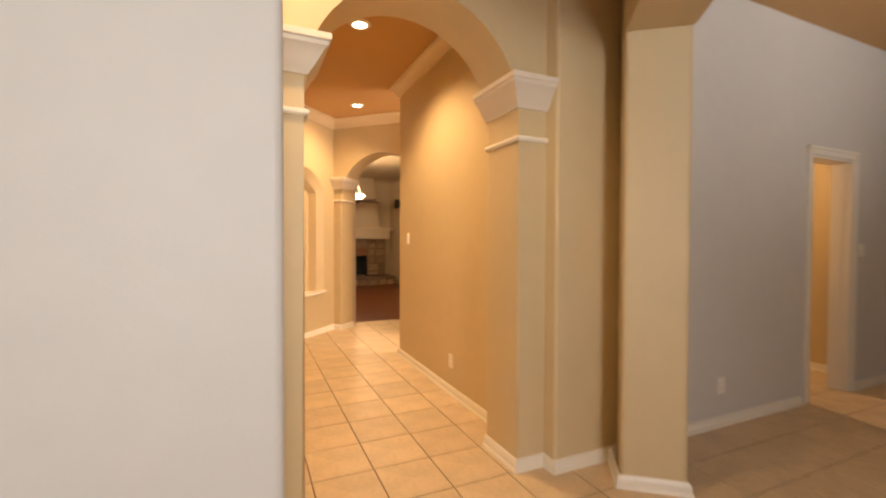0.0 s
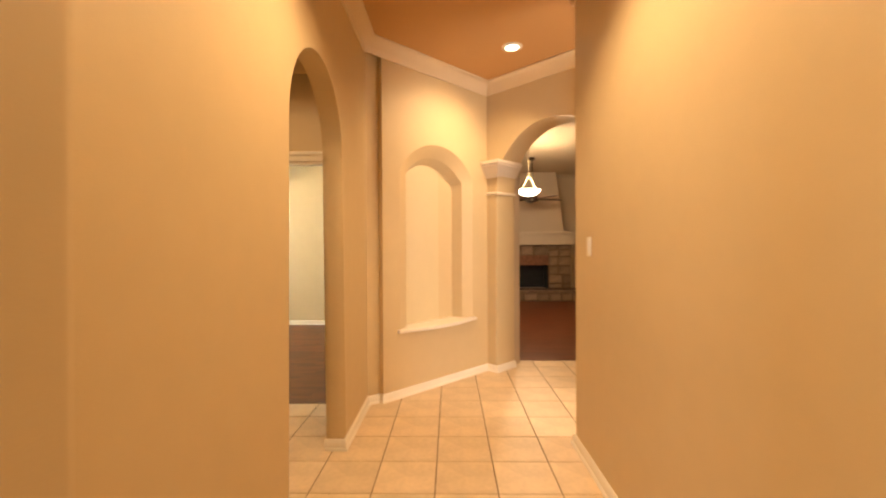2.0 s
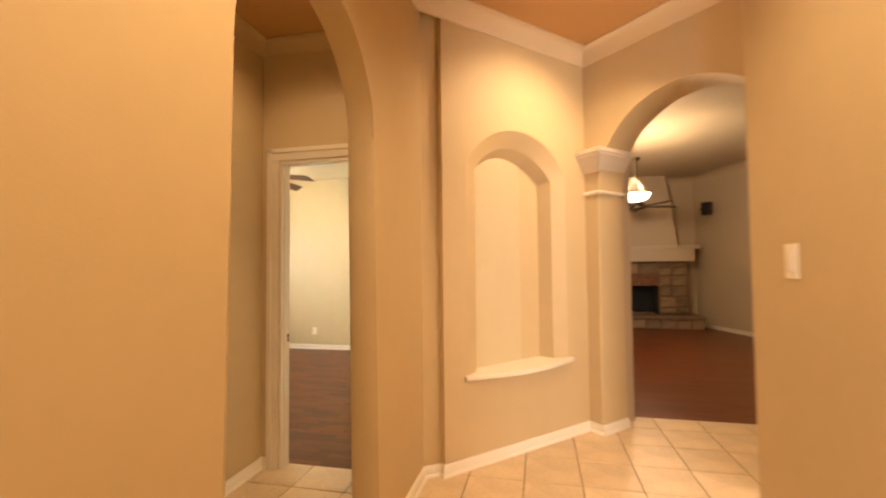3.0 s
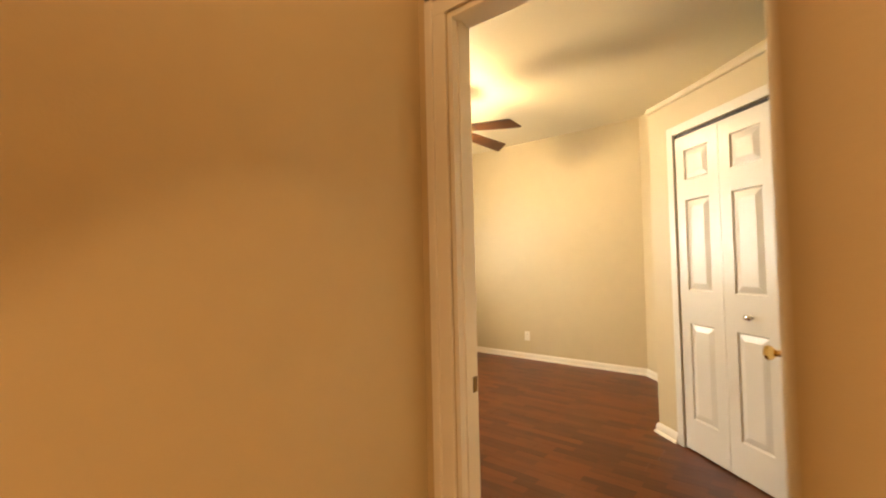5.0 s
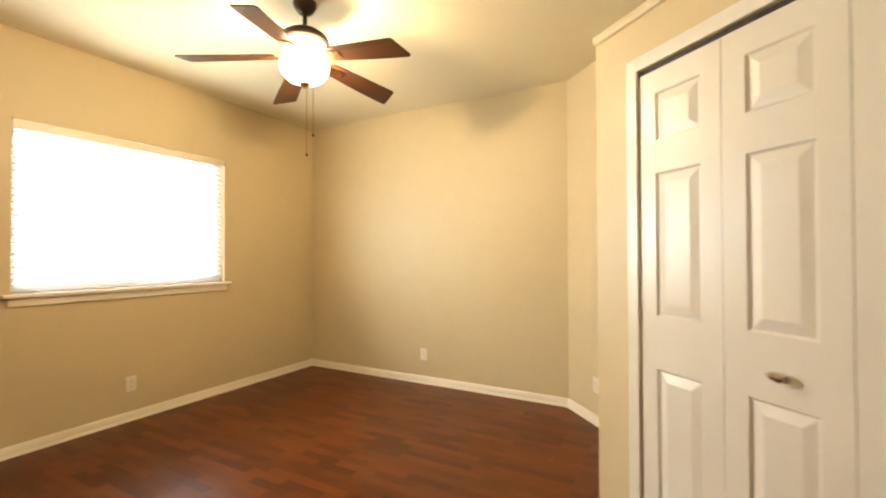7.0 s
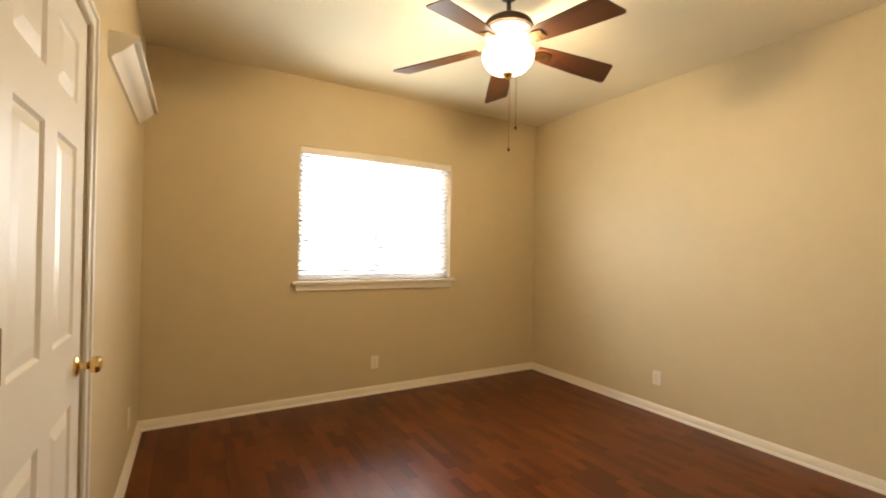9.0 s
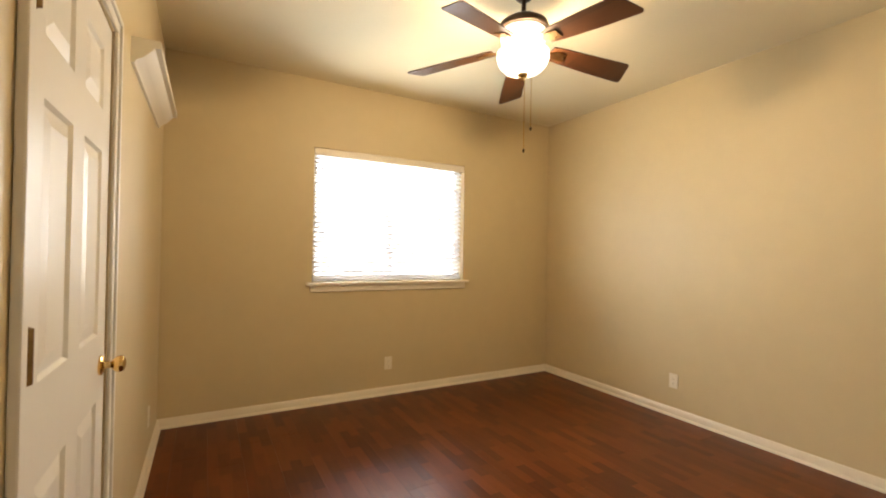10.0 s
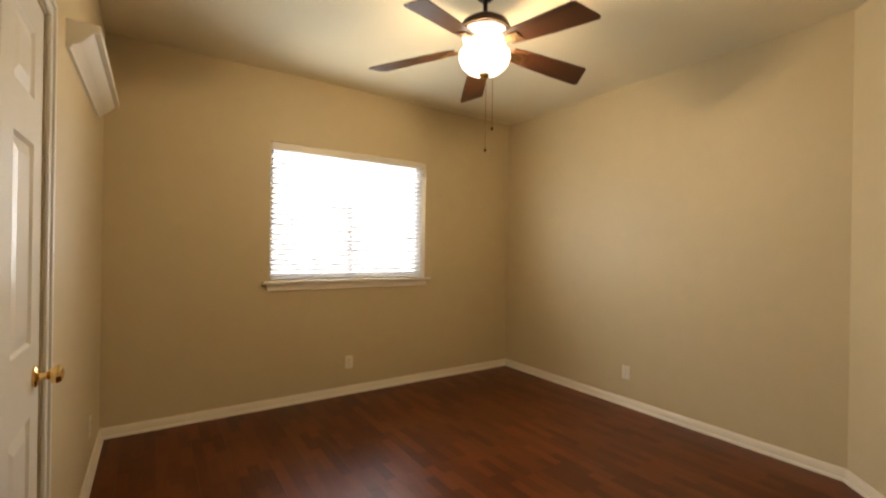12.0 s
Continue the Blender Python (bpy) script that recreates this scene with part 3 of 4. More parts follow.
KNOB = [(0.0, 0.0), (0.031, 0.0), (0.032, 0.006), (0.022, 0.011), (0.012, 0.013), (0.011, 0.03), (0.016, 0.034), (0.024, 0.042), (0.027, 0.053), (0.023, 0.063), (0.012, 0.068), (0.0, 0.069)]


def knob_pair(parent, x, z, thick, mat, label):
    for side in (-1, 1):
        bm = lathe(bmesh.new(), KNOB, 24, pose(x, side * thick / 2, z, -90 * side))
        part("knob", bm, mat, parent, label, smooth=True)


def hinges(parent, x, y, mat, heights):
    for z in heights:
        bm = box(bmesh.new(), x - 0.010, x + 0.010, y - 0.004, y + 0.004, z - 0.045, z + 0.045, 0.0015)
        lathe(bm, [(0.0, -0.047), (0.006, -0.045), (0.006, 0.045), (0.0, 0.047)], 10, pose(x + 0.004, y + 0.004, z))
        part("hinge", bm, mat, parent, "dark brass hinge", smooth=True)


# bedroom door, open into the room
bdoor = thing("door_1", "open white six-panel door with a brass knob", "door", m=pose(0.306, 5.985, 0.008, 0, 0, 91.2))
tagged(bdoor, kind="structure")
panel_leaf(bdoor, 0.775, 2.025, ((0.11, 0.335), (0.43, 0.655)), ROWS6)
knob_pair(bdoor, 0.715, 0.895, 0.035, brass, "polished brass knob")
hinges(bdoor, 0.0, 0.0, brass, (0.25, 1.05, 1.8))
# closed door in the south wall
cdoor = thing("door_2", "closed white six-panel door with a brass knob and dark hinges", "door", m=pose(-1.275, 5.998, 0.006, 0, 0, 180))
tagged(cdoor, kind="structure")
panel_leaf(cdoor, 0.765, 2.025, ((0.105, 0.325), (0.435, 0.655)), ROWS6)
knob_pair(cdoor, 0.70, 0.915, 0.035, brass, "aged brass knob")
for z in (0.25, 1.095, 1.79):
    bm = box(bmesh.new(), -0.020, 0.022, -0.027, -0.017, z - 0.048, z + 0.048, 0.002)
    lathe(bm, [(0.0, -0.055), (0.009, -0.051), (0.009, 0.051), (0.0, 0.055)], 10, pose(0.0, -0.030, z))
    part("hinge", bm, old_brass, cdoor, "dark aged brass hinge", smooth=True)


def casing(name, x0, x1, top, y, way, w=0.062, mat=trim_paint):
    """Moulded door casing on the wall face at y, standing out towards way."""
    bm = bmesh.new()
    t = 0.018
    ya, yb = sorted((y, y + way * t))
    yc, yd = sorted((y, y + way * t * 0.6))
    for a, b in ((x0 - w, x0 - 0.006), (x1 + 0.006, x1 + w)):
        inner = (a + w * 0.35, b) if a < x0 else (a, b - w * 0.35)
        outer = (a, a + w * 0.35) if a < x0 else (b - w * 0.35, b)
        box(bm, *outer, ya, yb, 0, top + w, 0.004)
        box(bm, *inner, yc, yd, 0, top + 0.006, 0.003)
    box(bm, x0 - w + 0.02, x1 + w - 0.02, yc, yd, top + 0.006, top + w * 0.66, 0.003)
    box(bm, x0 - w, x1 + w, ya, yb, top + w * 0.65, top + w, 0.004)
    return tagged(part(name, bm, mat), kind="structure")


def jamb(name, x0, x1, top, y0, y1, mat=trim_paint):
    bm = bmesh.new()
    t = 0.016
    box(bm, x0, x0 + t, y0, y1, 0, top)
    box(bm, x1 - t, x1, y0, y1, 0, top)
    box(bm, x0 + t, x1 - t, y0, y1, top - t, top)
    ym = y0 + 0.6 * (y1 - y0)
    box(bm, x0 + t, x0 + t + 0.007, ym - 0.03, ym, 0, top - t)
    box(bm, x1 - t - 0.007, x1 - t, ym - 0.03, ym, 0, top - t)
    return tagged(part(name, bm, mat), kind="structure")


casing("trim_door_hall_side", -0.52, 0.31, 2.045, 5.861, -1, 0.088, trim_paint)
casing("trim_door_room_side", -0.526, 0.31, 2.045, 5.956, 1, 0.062, white_paint)
jamb("door_frame", -0.52, 0.31, 2.045, 5.858, 5.954, trim_paint)
bm = box(bmesh.new(), -0.504, -0.501, 5.926, 5.948, 0.825, 0.875, 0.001)
tagged(part("strike_plate", bm, old_brass), "small brass strike plate on the door frame", "strike plate")
casing("trim_closed_door", -2.045, -1.27, 2.035, 6.021, 1, 0.062, white_paint)
casing("trim_dining_door", 4.61, 5.24, 2.03, 2.454, -1, 0.075)
jamb("door_frame_dining", 4.61, 5.24, 2.03, 2.452, 2.6)


def bifold_closet():
    m = Matrix(((CE.x, -CE.y, 0, 0), (CE.y, CE.x, 0, 0), (0, 0, 1, 0), (0, 0, 0, 1)))
    for k in range(4):
        p = CO + CE * (0.003 + k * (LEAF + 0.002)) - CN * 0.018
        leaf = thing("bifold_door", "white moulded three-panel bifold closet door leaf", "closet door", "closet bifold doors", Matrix.Translation((*p, 0.012)) @ m)
        panel_leaf(leaf, LEAF - 0.001, 2.018, ((0.08, 0.28),), ROWS6, 0.032)
        if k in (1, 2):
            bm = lathe(bmesh.new(), [(0.0, 0.0), (0.013, 0.0), (0.013, 0.004), (0.006, 0.008), (0.006, 0.018)], 16, pose(LEAF / 2, -0.016, 0.90, 90))
            part("knob_stem", bm, chrome, leaf, smooth=True)
            bm = lathe(bmesh.new(), [(0.0, 0.0), (0.010, 0.002), (0.016, 0.008), (0.016, 0.014), (0.009, 0.020), (0.0, 0.021)], 10, pose(LEAF / 2, -0.033, 0.90, 90) @ Matrix.Diagonal((1.7, 1.0, 1.0, 1)))
            part("knob", bm, chrome, leaf, "polished chrome oval knob")
    # dark track at the head
    a = CO - CN * 0.03
    b = CO + CE * OPEN - CN * 0.03
    bm = prism(bmesh.new(), [tuple(a + CN * 0.02), tuple(b + CN * 0.02), tuple(b - CN * 0.02), tuple(a - CN * 0.02)], 2.036, 2.054)
    tagged(part("door_track", bm, dark_slot), kind="structure")
    i0, i1 = CO - CN * 0.55, CO + CE * OPEN - CN * 0.45
    bm = prism(bmesh.new(), [tuple(CO - CN * 0.55), tuple(i1), tuple(i1 - CN * 0.03), tuple(i0 - CN * 0.03)], 0, 2.22)
    tagged(part("wall_closet_back", bm, bedroom_paint), kind="structure")


bifold_closet()


def bedroom_window():
    win = thing("window_1", "white vinyl slider window with closed bright blinds", "window")
    tagged(win, kind="structure")
    x0, x1, y0, y1, z0, z1 = BW - 0.155, BW - 0.10, 7.095, 8.575, 1.039, 2.178
    bm = bmesh.new()
    f = 0.045
    box(bm, x0, x1, y0, y0 + f, z0, z1, 0.003)
    box(bm, x0, x1, y1 - f, y1, z0, z1, 0.003)
    box(bm, x0, x1, y0 + f, y1 - f, z0, z0 + f, 0.003)
    box(bm, x0, x1, y0 + f, y1 - f, z1 - f, z1, 0.003)
    box(bm, x0, x1, 7.82, 7.85, z0 + f, z1 - f, 0.003)
    part("window_frame", bm, vinyl, win)
    for a, b in ((y0 + f, 7.82), (7.85, y1 - f)):
        bm = box(bmesh.new(), x0 + 0.02, x0 + 0.026, a, b, z0 + f, z1 - f)
        pane = part("pane", bm, clear_glass, win)
        pane.visible_shadow = False
    bm = box(bmesh.new(), BW - 0.10, BW + 0.045, 7.045, 8.625, 1.012, 1.036, 0.006)
    part("window_sill", bm, trim_paint, win, "white painted sill board")
    bm = box(bmesh.new(), BW + 0.0005, BW + 0.017, 7.075, 8.595, 0.955, 1.0115, 0.005)
    part("apron", bm, trim_paint, win)
    # glowing sheet added beyond the glass in place of the daylight outside
    bm = box(bmesh.new(), BW - 1.7, BW - 1.69, 5.5, 10.2, -0.5, 4.0)
    tagged(part("backdrop", bm, day_glow), kind="structure")


bedroom_window()


def blinds():
    blind = thing("window_blind", "white horizontal slat blind closed over the bright window", "blind", m=pose(BW - 0.055, 7.835, 0))
    bm = box(bmesh.new(), -0.03, 0.028, -0.735, 0.735, 2.135, 2.176, 0.004)
    part("headrail", bm, blind_slat, blind)
    bm = box(bmesh.new(), 0.046, 0.056, -0.738, 0.738, 2.118, 2.176, 0.004)
    part("valance", bm, trim_paint, blind, "cream valance board")
    bm = box(bmesh.new(), -0.022, 0.022, -0.732, 0.732, 1.046, 1.062, 0.004)
    part("bottom_rail", bm, blind_slat, blind)
    bm = bmesh.new()
    prof = [(-0.023, -0.006), (-0.012, -0.0015), (0.0, 0.0), (0.012, -0.0015), (0.023, -0.006)]
    a = [[bm.verts.new((x, y, z + dz)) for x, z in prof] for y, dz in ((-0.73, 0), (0.73, 0), (0.73, 0.002), (-0.73, 0.002))]
    for r in range(4):
        for k in range(4):
            bm.faces.new((a[r][k], a[r][k + 1], a[(r + 1) % 4][k + 1], a[(r + 1) % 4][k]))
    n = 25
    first = part("slat", bm, blind_slat, blind)
    for k in range(n):
        o = first if k == 0 else new("slat", first.data)
        o.parent = blind
        o.matrix_local = pose(0, 0, 1.085 + k * 0.0425, 0, 40, 0)
    for y in (-0.55, 0.0, 0.55):
        bm = box(bmesh.new(), 0.024, 0.0255, y - 0.001, y + 0.001, 1.06, 2.14)
        part("cord", bm, blind_slat, blind)


blinds()


# ---- fixtures ----
def wall_plate(name, label, m, kind):
    """Local x across, y out of the wall, z up; origin at the plate's middle on the wall."""
    ob = thing(name, label, "outlet" if kind == "outlet" else "switch", m=m)
    bm = box(bmesh.new(), -0.036, 0.036, 0.0, 0.006, -0.058, 0.058, 0.003)
    part("plate", bm, plastic, ob)
    if kind == "outlet":
        for z in (-0.020, 0.020):
            bm = box(bmesh.new(), -0.016, 0.016, 0.006, 0.0085, z - 0.014, z + 0.014, 0.003)
            sock = part("socket", bm, plastic, ob)
            bm = box(bmesh.new(), -0.007, -0.005, 0.0085, 0.009, z - 0.004, z + 0.005)
            box(bm, 0.005, 0.007, 0.0085, 0.009, z - 0.004, z + 0.004)
            box(bm, -0.002, 0.002, 0.0085, 0.009, z - 0.010, z - 0.006)
            part("slots", bm, dark_slot, sock)
    else:
        bm = box(bmesh.new(), -0.017, 0.017, 0.006, 0.011, -0.034, 0.034, 0.003)
        part("rocker", bm, plastic, ob)
    return ob


OUTLET = "white duplex outlet above the baseboard"
wall_plate("wall_outlet", OUTLET, pose(2.0, 3.815, 0.285, 0, 0, 90), "outlet")
wall_plate("light_switch", "white rocker light switch on the tan hall wall", pose(2.0, 4.917, 1.336, 0, 0, 90), "switch")
wall_plate("wall_outlet", OUTLET, pose(-2.404, BN, 0.287, 0, 0, 180), "outlet")
wall_plate("wall_outlet", OUTLET, pose(BW, 7.79, 0.286, 0, 0, -90), "outlet")
wall_plate("wall_outlet", OUTLET, pose(-0.715, 9.425, 0.287, 0, 0, 135), "outlet")
wall_plate("wall_outlet", OUTLET, pose(-3.35, BS, 0.287, 0, 0, 0), "outlet")
wall_plate("wall_outlet", OUTLET, pose(3.5, 2.455, 0.29, 0, 0, 180), "outlet")
wall_plate("light_switch", "white rocker light switch on the grey dining wall", pose(5.42, 2.455, 1.25, 0, 0, 180), "switch")


def can_fixture(x, y, z=HALL_TOP):
    ob = thing("recessed_light", "lit round recessed ceiling light with a white trim ring", "ceiling light", "hall downlights", pose(x, y, z))
    bm = lathe(bmesh.new(), [(0.058, -0.001), (0.058, -0.012), (0.075, -0.012), (0.09, -0.004), (0.09, -0.001)], 32)
    part("trim_ring", bm, white_paint, ob, smooth=True)
    bm = lathe(bmesh.new(), [(0.0, -0.004), (0.03, -0.009), (0.057, -0.004), (0.057, -0.001), (0.0, -0.001)], 24)
    part("lens", bm, can_glow, ob, "glowing lamp face", smooth=True)


can_fixture(1.706, 6.078)
can_fixture(1.246, 3.98)
# housings for the three assumed cans, none of them in view
can_fixture(0.60, 1.98)
can_fixture(-0.17, 5.1, 2.87)
can_fixture(4.95, 3.7)


def crown_shelf():
    """Short moulded ledge on the bedroom's south wall."""
    ob = thing("wall_ledge", "white crown-moulded display ledge on the wall", "shelf", m=pose(0, 0, 0))
    prof = [(0.0, 2.07), (0.012, 2.07), (0.02, 2.085), (0.045, 2.10), (0.072, 2.13), (0.084, 2.145), (0.105, 2.147), (0.105, 2.18), (0.0, 2.18)]
    sweep("moulding", [(-3.50, BS), (-2.40, BS)], prof, white_paint, kind="", parent=ob)
    return ob


crown_shelf()


def ceiling_vent():
    ob = thing("ceiling_vent", "white slatted ceiling air register", "vent", m=pose(-2.03, 6.51, BT))
    bm = bmesh.new()
    box(bm, -0.15, -0.125, -0.10, 0.10, -0.009, -0.001, 0.002)
    box(bm, 0.125, 0.15, -0.10, 0.10, -0.009, -0.001, 0.002)
    box(bm, -0.125, 0.125, -0.10, -0.075, -0.009, -0.001, 0.002)
    box(bm, -0.125, 0.125, 0.075, 0.10, -0.009, -0.001, 0.002)
    part("frame", bm, white_paint, ob)
    # dark sheet stands in for the shade of the duct behind the slats
    part("backing", box(bmesh.new(), -0.125, 0.125, -0.075, 0.075, -0.002, -0.001), dark_slot, ob)
    for k in range(9):
        bm = box(bmesh.new(), -0.125, 0.125, -0.007, 0.007, -0.0008, 0.0008)
        part("slat", bm, white_paint, ob, m=pose(0, -0.066 + k * 0.0165, -0.006, 35))


ceiling_vent()


def ceiling_fan():
    fan = thing("ceiling_fan", "bronze five-blade ceiling fan with a lit glass bowl", "ceiling fan", m=pose(-2.067, 7.80, BT))
    S = True
    part("canopy", lathe(bmesh.new(), [(0.0, -0.001), (0.066, -0.001), (0.068, -0.012), (0.060, -0.035), (0.040, -0.062), (0.022, -0.072), (0.0, -0.072)], 32), bronze, fan, smooth=S)
    part("downrod", lathe(bmesh.new(), [(0.0, -0.07), (0.0125, -0.07), (0.0125, -0.165), (0.0, -0.165)], 16), bronze, fan, smooth=S)
    part("motor", lathe(bmesh.new(), [(0.0, -0.155), (0.03, -0.158), (0.085, -0.172), (0.128, -0.20), (0.140, -0.228), (0.138, -0.238), (0.125, -0.243), (0.0, -0.243)], 36), bronze, fan, smooth=S)
    # motor underside: the light it gets from the bowl is put in as glow
    collar = part("lit_housing", lathe(bmesh.new(), [(0.0, -0.241), (0.116, -0.243), (0.124, -0.262), (0.116, -0.295), (0.102, -0.330), (0.098, -0.349), (0.0, -0.351)], 32), glass_and_glow, fan, "bright motor collar, glowing for light from the bowl", smooth=S)
    collar.visible_shadow = False
    bowl = part("bowl", lathe(bmesh.new(), [(0.125, -0.352), (0.138, -0.358), (0.140, -0.385), (0.128, -0.42), (0.098, -0.452), (0.055, -0.470), (0.0, -0.476)], 36), glass_and_glow, fan, "glowing frosted glass bowl", smooth=S)
    bowl.visible_shadow = False
    part("finial", lathe(bmesh.new(), [(0.0, -0.472), (0.030, -0.472), (0.026, -0.485), (0.012, -0.491), (0.010, -0.50), (0.0, -0.504)], 16), brass, fan, smooth=S)
    def blade_mesh():
        bm = bmesh.new()
        out = [(0.165, -0.052), (0.25, -0.062), (0.45, -0.073), (0.612, -0.081), (0.626, -0.074), (0.668, 0.056), (0.664, 0.068), (0.652, 0.074), (0.45, 0.071), (0.25, 0.060), (0.165, 0.050)]
        prism(bm, out, -0.003, 0.003)
        return bm
    def iron_mesh():
        bm = bmesh.new()
        prism(bm, [(0.10, -0.018), (0.15, -0.014), (0.20, -0.035), (0.255, -0.028), (0.255, 0.028), (0.20, 0.035), (0.15, 0.014), (0.10, 0.018)], -0.009, -0.004)
        for x, y in ((0.215, -0.02), (0.215, 0.02), (0.243, 0.0)):
            lathe(bm, [(0.0, -0.0125), (0.005, -0.0115), (0.006, -0.009)], 8, pose(x, y, 0))
        return bm
    for k in range(5):
        m = pose(0, 0, -0.315, 0, 0, 5.0 + 72 * k) @ pose(0, 0, 0, -12, 6.5, 0)
        blade = part("blade", blade_mesh(), blade_wood, fan, "dark walnut fan blade", m=m)
        part("blade_iron", iron_mesh(), old_brass, blade, "aged brass blade iron")
    for x, y, drop in ((0.012, 0.004, 0.38), (0.034, 0.032, 0.262)):
        bm = bmesh.new()
        lathe(bm, [(0.0, -0.50), (0.0022, -0.50), (0.0022, -0.50 - drop), (0.0, -0.50 - drop)], 6, pose(x, y, 0))
        chain = part("pull_chain", bm, brass, fan, "thin pull chain")
        bm = lathe(bmesh.new(), [(0.0, -0.50 - drop + 0.004), (0.006, -0.50 - drop - 0.004), (0.007, -0.50 - drop - 0.014), (0.0, -0.50 - drop - 0.022)], 10, pose(x, y, 0))
        part("chain_pull", bm, bronze, chain, smooth=S)


ceiling_fan()

# ---- living room, seen through the arch ----
LT = 3.15
plan_wall("wall_living_north", [(-0.2, 13.35), (4.55, 13.35), (4.55, 13.5), (-0.2, 13.5)], LT, living_paint)
E0, E1 = (4.42, 13.35), (6.6, 7.2)
plan_wall("wall_living_east", [E0, (E0[0] + 0.15, E0[1]), (E1[0] + 0.15, E1[1]), E1], LT, living_paint)
plan_wall("wall_living_west", [(-0.2, 13.5), (-0.35, 13.5), (-0.35, 9.2), (-0.2, 9.2)], LT, living_paint)
plan_wall("wall_living_south_west", [(-0.35, 9.3), (1.85, 7.14), (1.95, 7.24), (-0.25, 9.4)], LT, living_paint)
plan_wall("wall_living_south", [(2.98, 6.03), (3.1, 6.0), (6.75, 7.05), (6.7, 7.2), (3.1, 6.15)], LT, living_paint)
slab("ceiling_living", [(1.56, 7.3), (2.9, 5.95), (6.8, 7.0), (6.8, 7.4), (4.6, 13.5), (-0.35, 13.5), (-0.35, 9.2)], LT, LT + 0.1, living_paint)
sweep("baseboard", [E1, E0], BASE, trim_paint)
sweep("crown_moulding_living", [E1, E0, (-0.2, 13.35)], crown_profile(LT, 0.09, 0.08), living_paint)


def fireplace():
    fp = thing("fireplace", "stone fireplace with a painted mantel and raised stone hearth", "fireplace", m=pose(3.08, 13.35, 0))
    rng = random.Random(5)
    # hood above the mantel, narrowing upward
    bm = bmesh.new()
    lo = [bm.verts.new((x, y, 1.68)) for x, y in ((-0.86, -0.5), (0.86, -0.5), (0.86, 0), (-0.86, 0))]
    hi = [bm.verts.new((x, y, LT)) for x, y in ((-0.70, -0.36), (0.70, -0.36), (0.70, 0), (-0.70, 0))]
    for k in range(4):
        bm.faces.new((lo[k], lo[(k + 1) % 4], hi[(k + 1) % 4], hi[k]))
    bm.faces.new(lo[::-1])
    bm.faces.new(hi)
    part("chimney_hood", bm, living_paint, fp)
    bm = bmesh.new()
    box(bm, -1.24, 1.24, -0.60, 0, 1.615, 1.68, 0.008)
    box(bm, -1.14, 1.14, -0.55, 0, 1.36, 1.615, 0.006)
    part("mantel", bm, mantel_paint, fp, "painted beam mantel")
    bm = bmesh.new()
    box(bm, -1.05, -0.50, -0.40, 0, 0.28, 1.36)
    box(bm, 0.50, 1.05, -0.40, 0, 0.28, 1.36)
    box(bm, -0.50, 0.50, -0.40, 0, 1.10, 1.36)
    part("surround", bm, grout, fp)
    bm = bmesh.new()
    box(bm, -0.50, 0.50, -0.02, 0, 0.28, 1.10)
    box(bm, -0.50, -0.47, -0.40, -0.02, 0.28, 1.10)
    box(bm, 0.47, 0.50, -0.40, -0.02, 0.28, 1.10)
    part("firebox", bm, firebox_black, fp, "black firebox")
    bm = box(bmesh.new(), -0.50, 0.50, -0.415, -0.38, 0.86, 1.10, 0.01)
    part("lintel", bm, fire_brick, fp, "red brown brick lintel")
    part("hearth", box(bmesh.new(), -1.25, 1.25, -0.66, 0, 0, 0.20), grout, fp)
    def stone(x, z, w, h, y, d, name="stone"):
        bm = bmesh.new()
        j = 0.012
        pts = [(-w / 2 + j + rng.uniform(0, .02), -h / 2 + j), (w / 2 - j, -h / 2 + j + rng.uniform(0, .02)), (w / 2 - j - rng.uniform(0, .02), h / 2 - j), (-w / 2 + j, h / 2 - j - rng.uniform(0, .02))]
        a = [bm.verts.new((u, 0, v)) for u, v in pts]
        b = [bm.verts.new((u * 0.9, -d, v * 0.86)) for u, v in pts]
        bm.faces.new(b)
        for k in range(4):
            bm.faces.new((a[k], a[(k + 1) % 4], b[(k + 1) % 4], b[k]))
        part(name, bm, field_stone, fp, m=pose(x, y, z))
    for lo_x, hi_x in ((-1.05, -0.50), (0.50, 1.05)):
        z = 0.29
        while z < 1.34:
            h = min(rng.choice((0.08, 0.12, 0.17, 0.22)), 1.36 - z)
            x = lo_x
            while x < hi_x - 0.01:
                w = min(rng.uniform(0.16, 0.42), hi_x - x)
                if hi_x - x - w < 0.12:
                    w = hi_x - x
                stone(x + w / 2, z + h / 2, w, h, -0.40, rng.uniform(0.02, 0.045))
                x += w
            z += h
    x = -0.5
    while x < 0.49:
        w = min(rng.uniform(0.2, 0.4), 0.5 - x)
        stone(x + w / 2, 1.23, w, 0.25, -0.40, 0.03)
        x += w
    x = -1.25
    while x < 1.24:
        w = min(rng.uniform(0.25, 0.5), 1.25 - x)
        stone(x + w / 2, 0.10, w, 0.2, -0.66, 0.025)
        x += w
    x = -1.28
    while x < 1.27:
        w = min(rng.uniform(0.4, 0.7), 1.28 - x)
        bm = box(bmesh.new(), x + 0.006, x + w - 0.006, -0.71, 0, 0.20, 0.265, 0.008)
        part("hearth_slab", bm, field_stone, fp)
        x += w


fireplace()


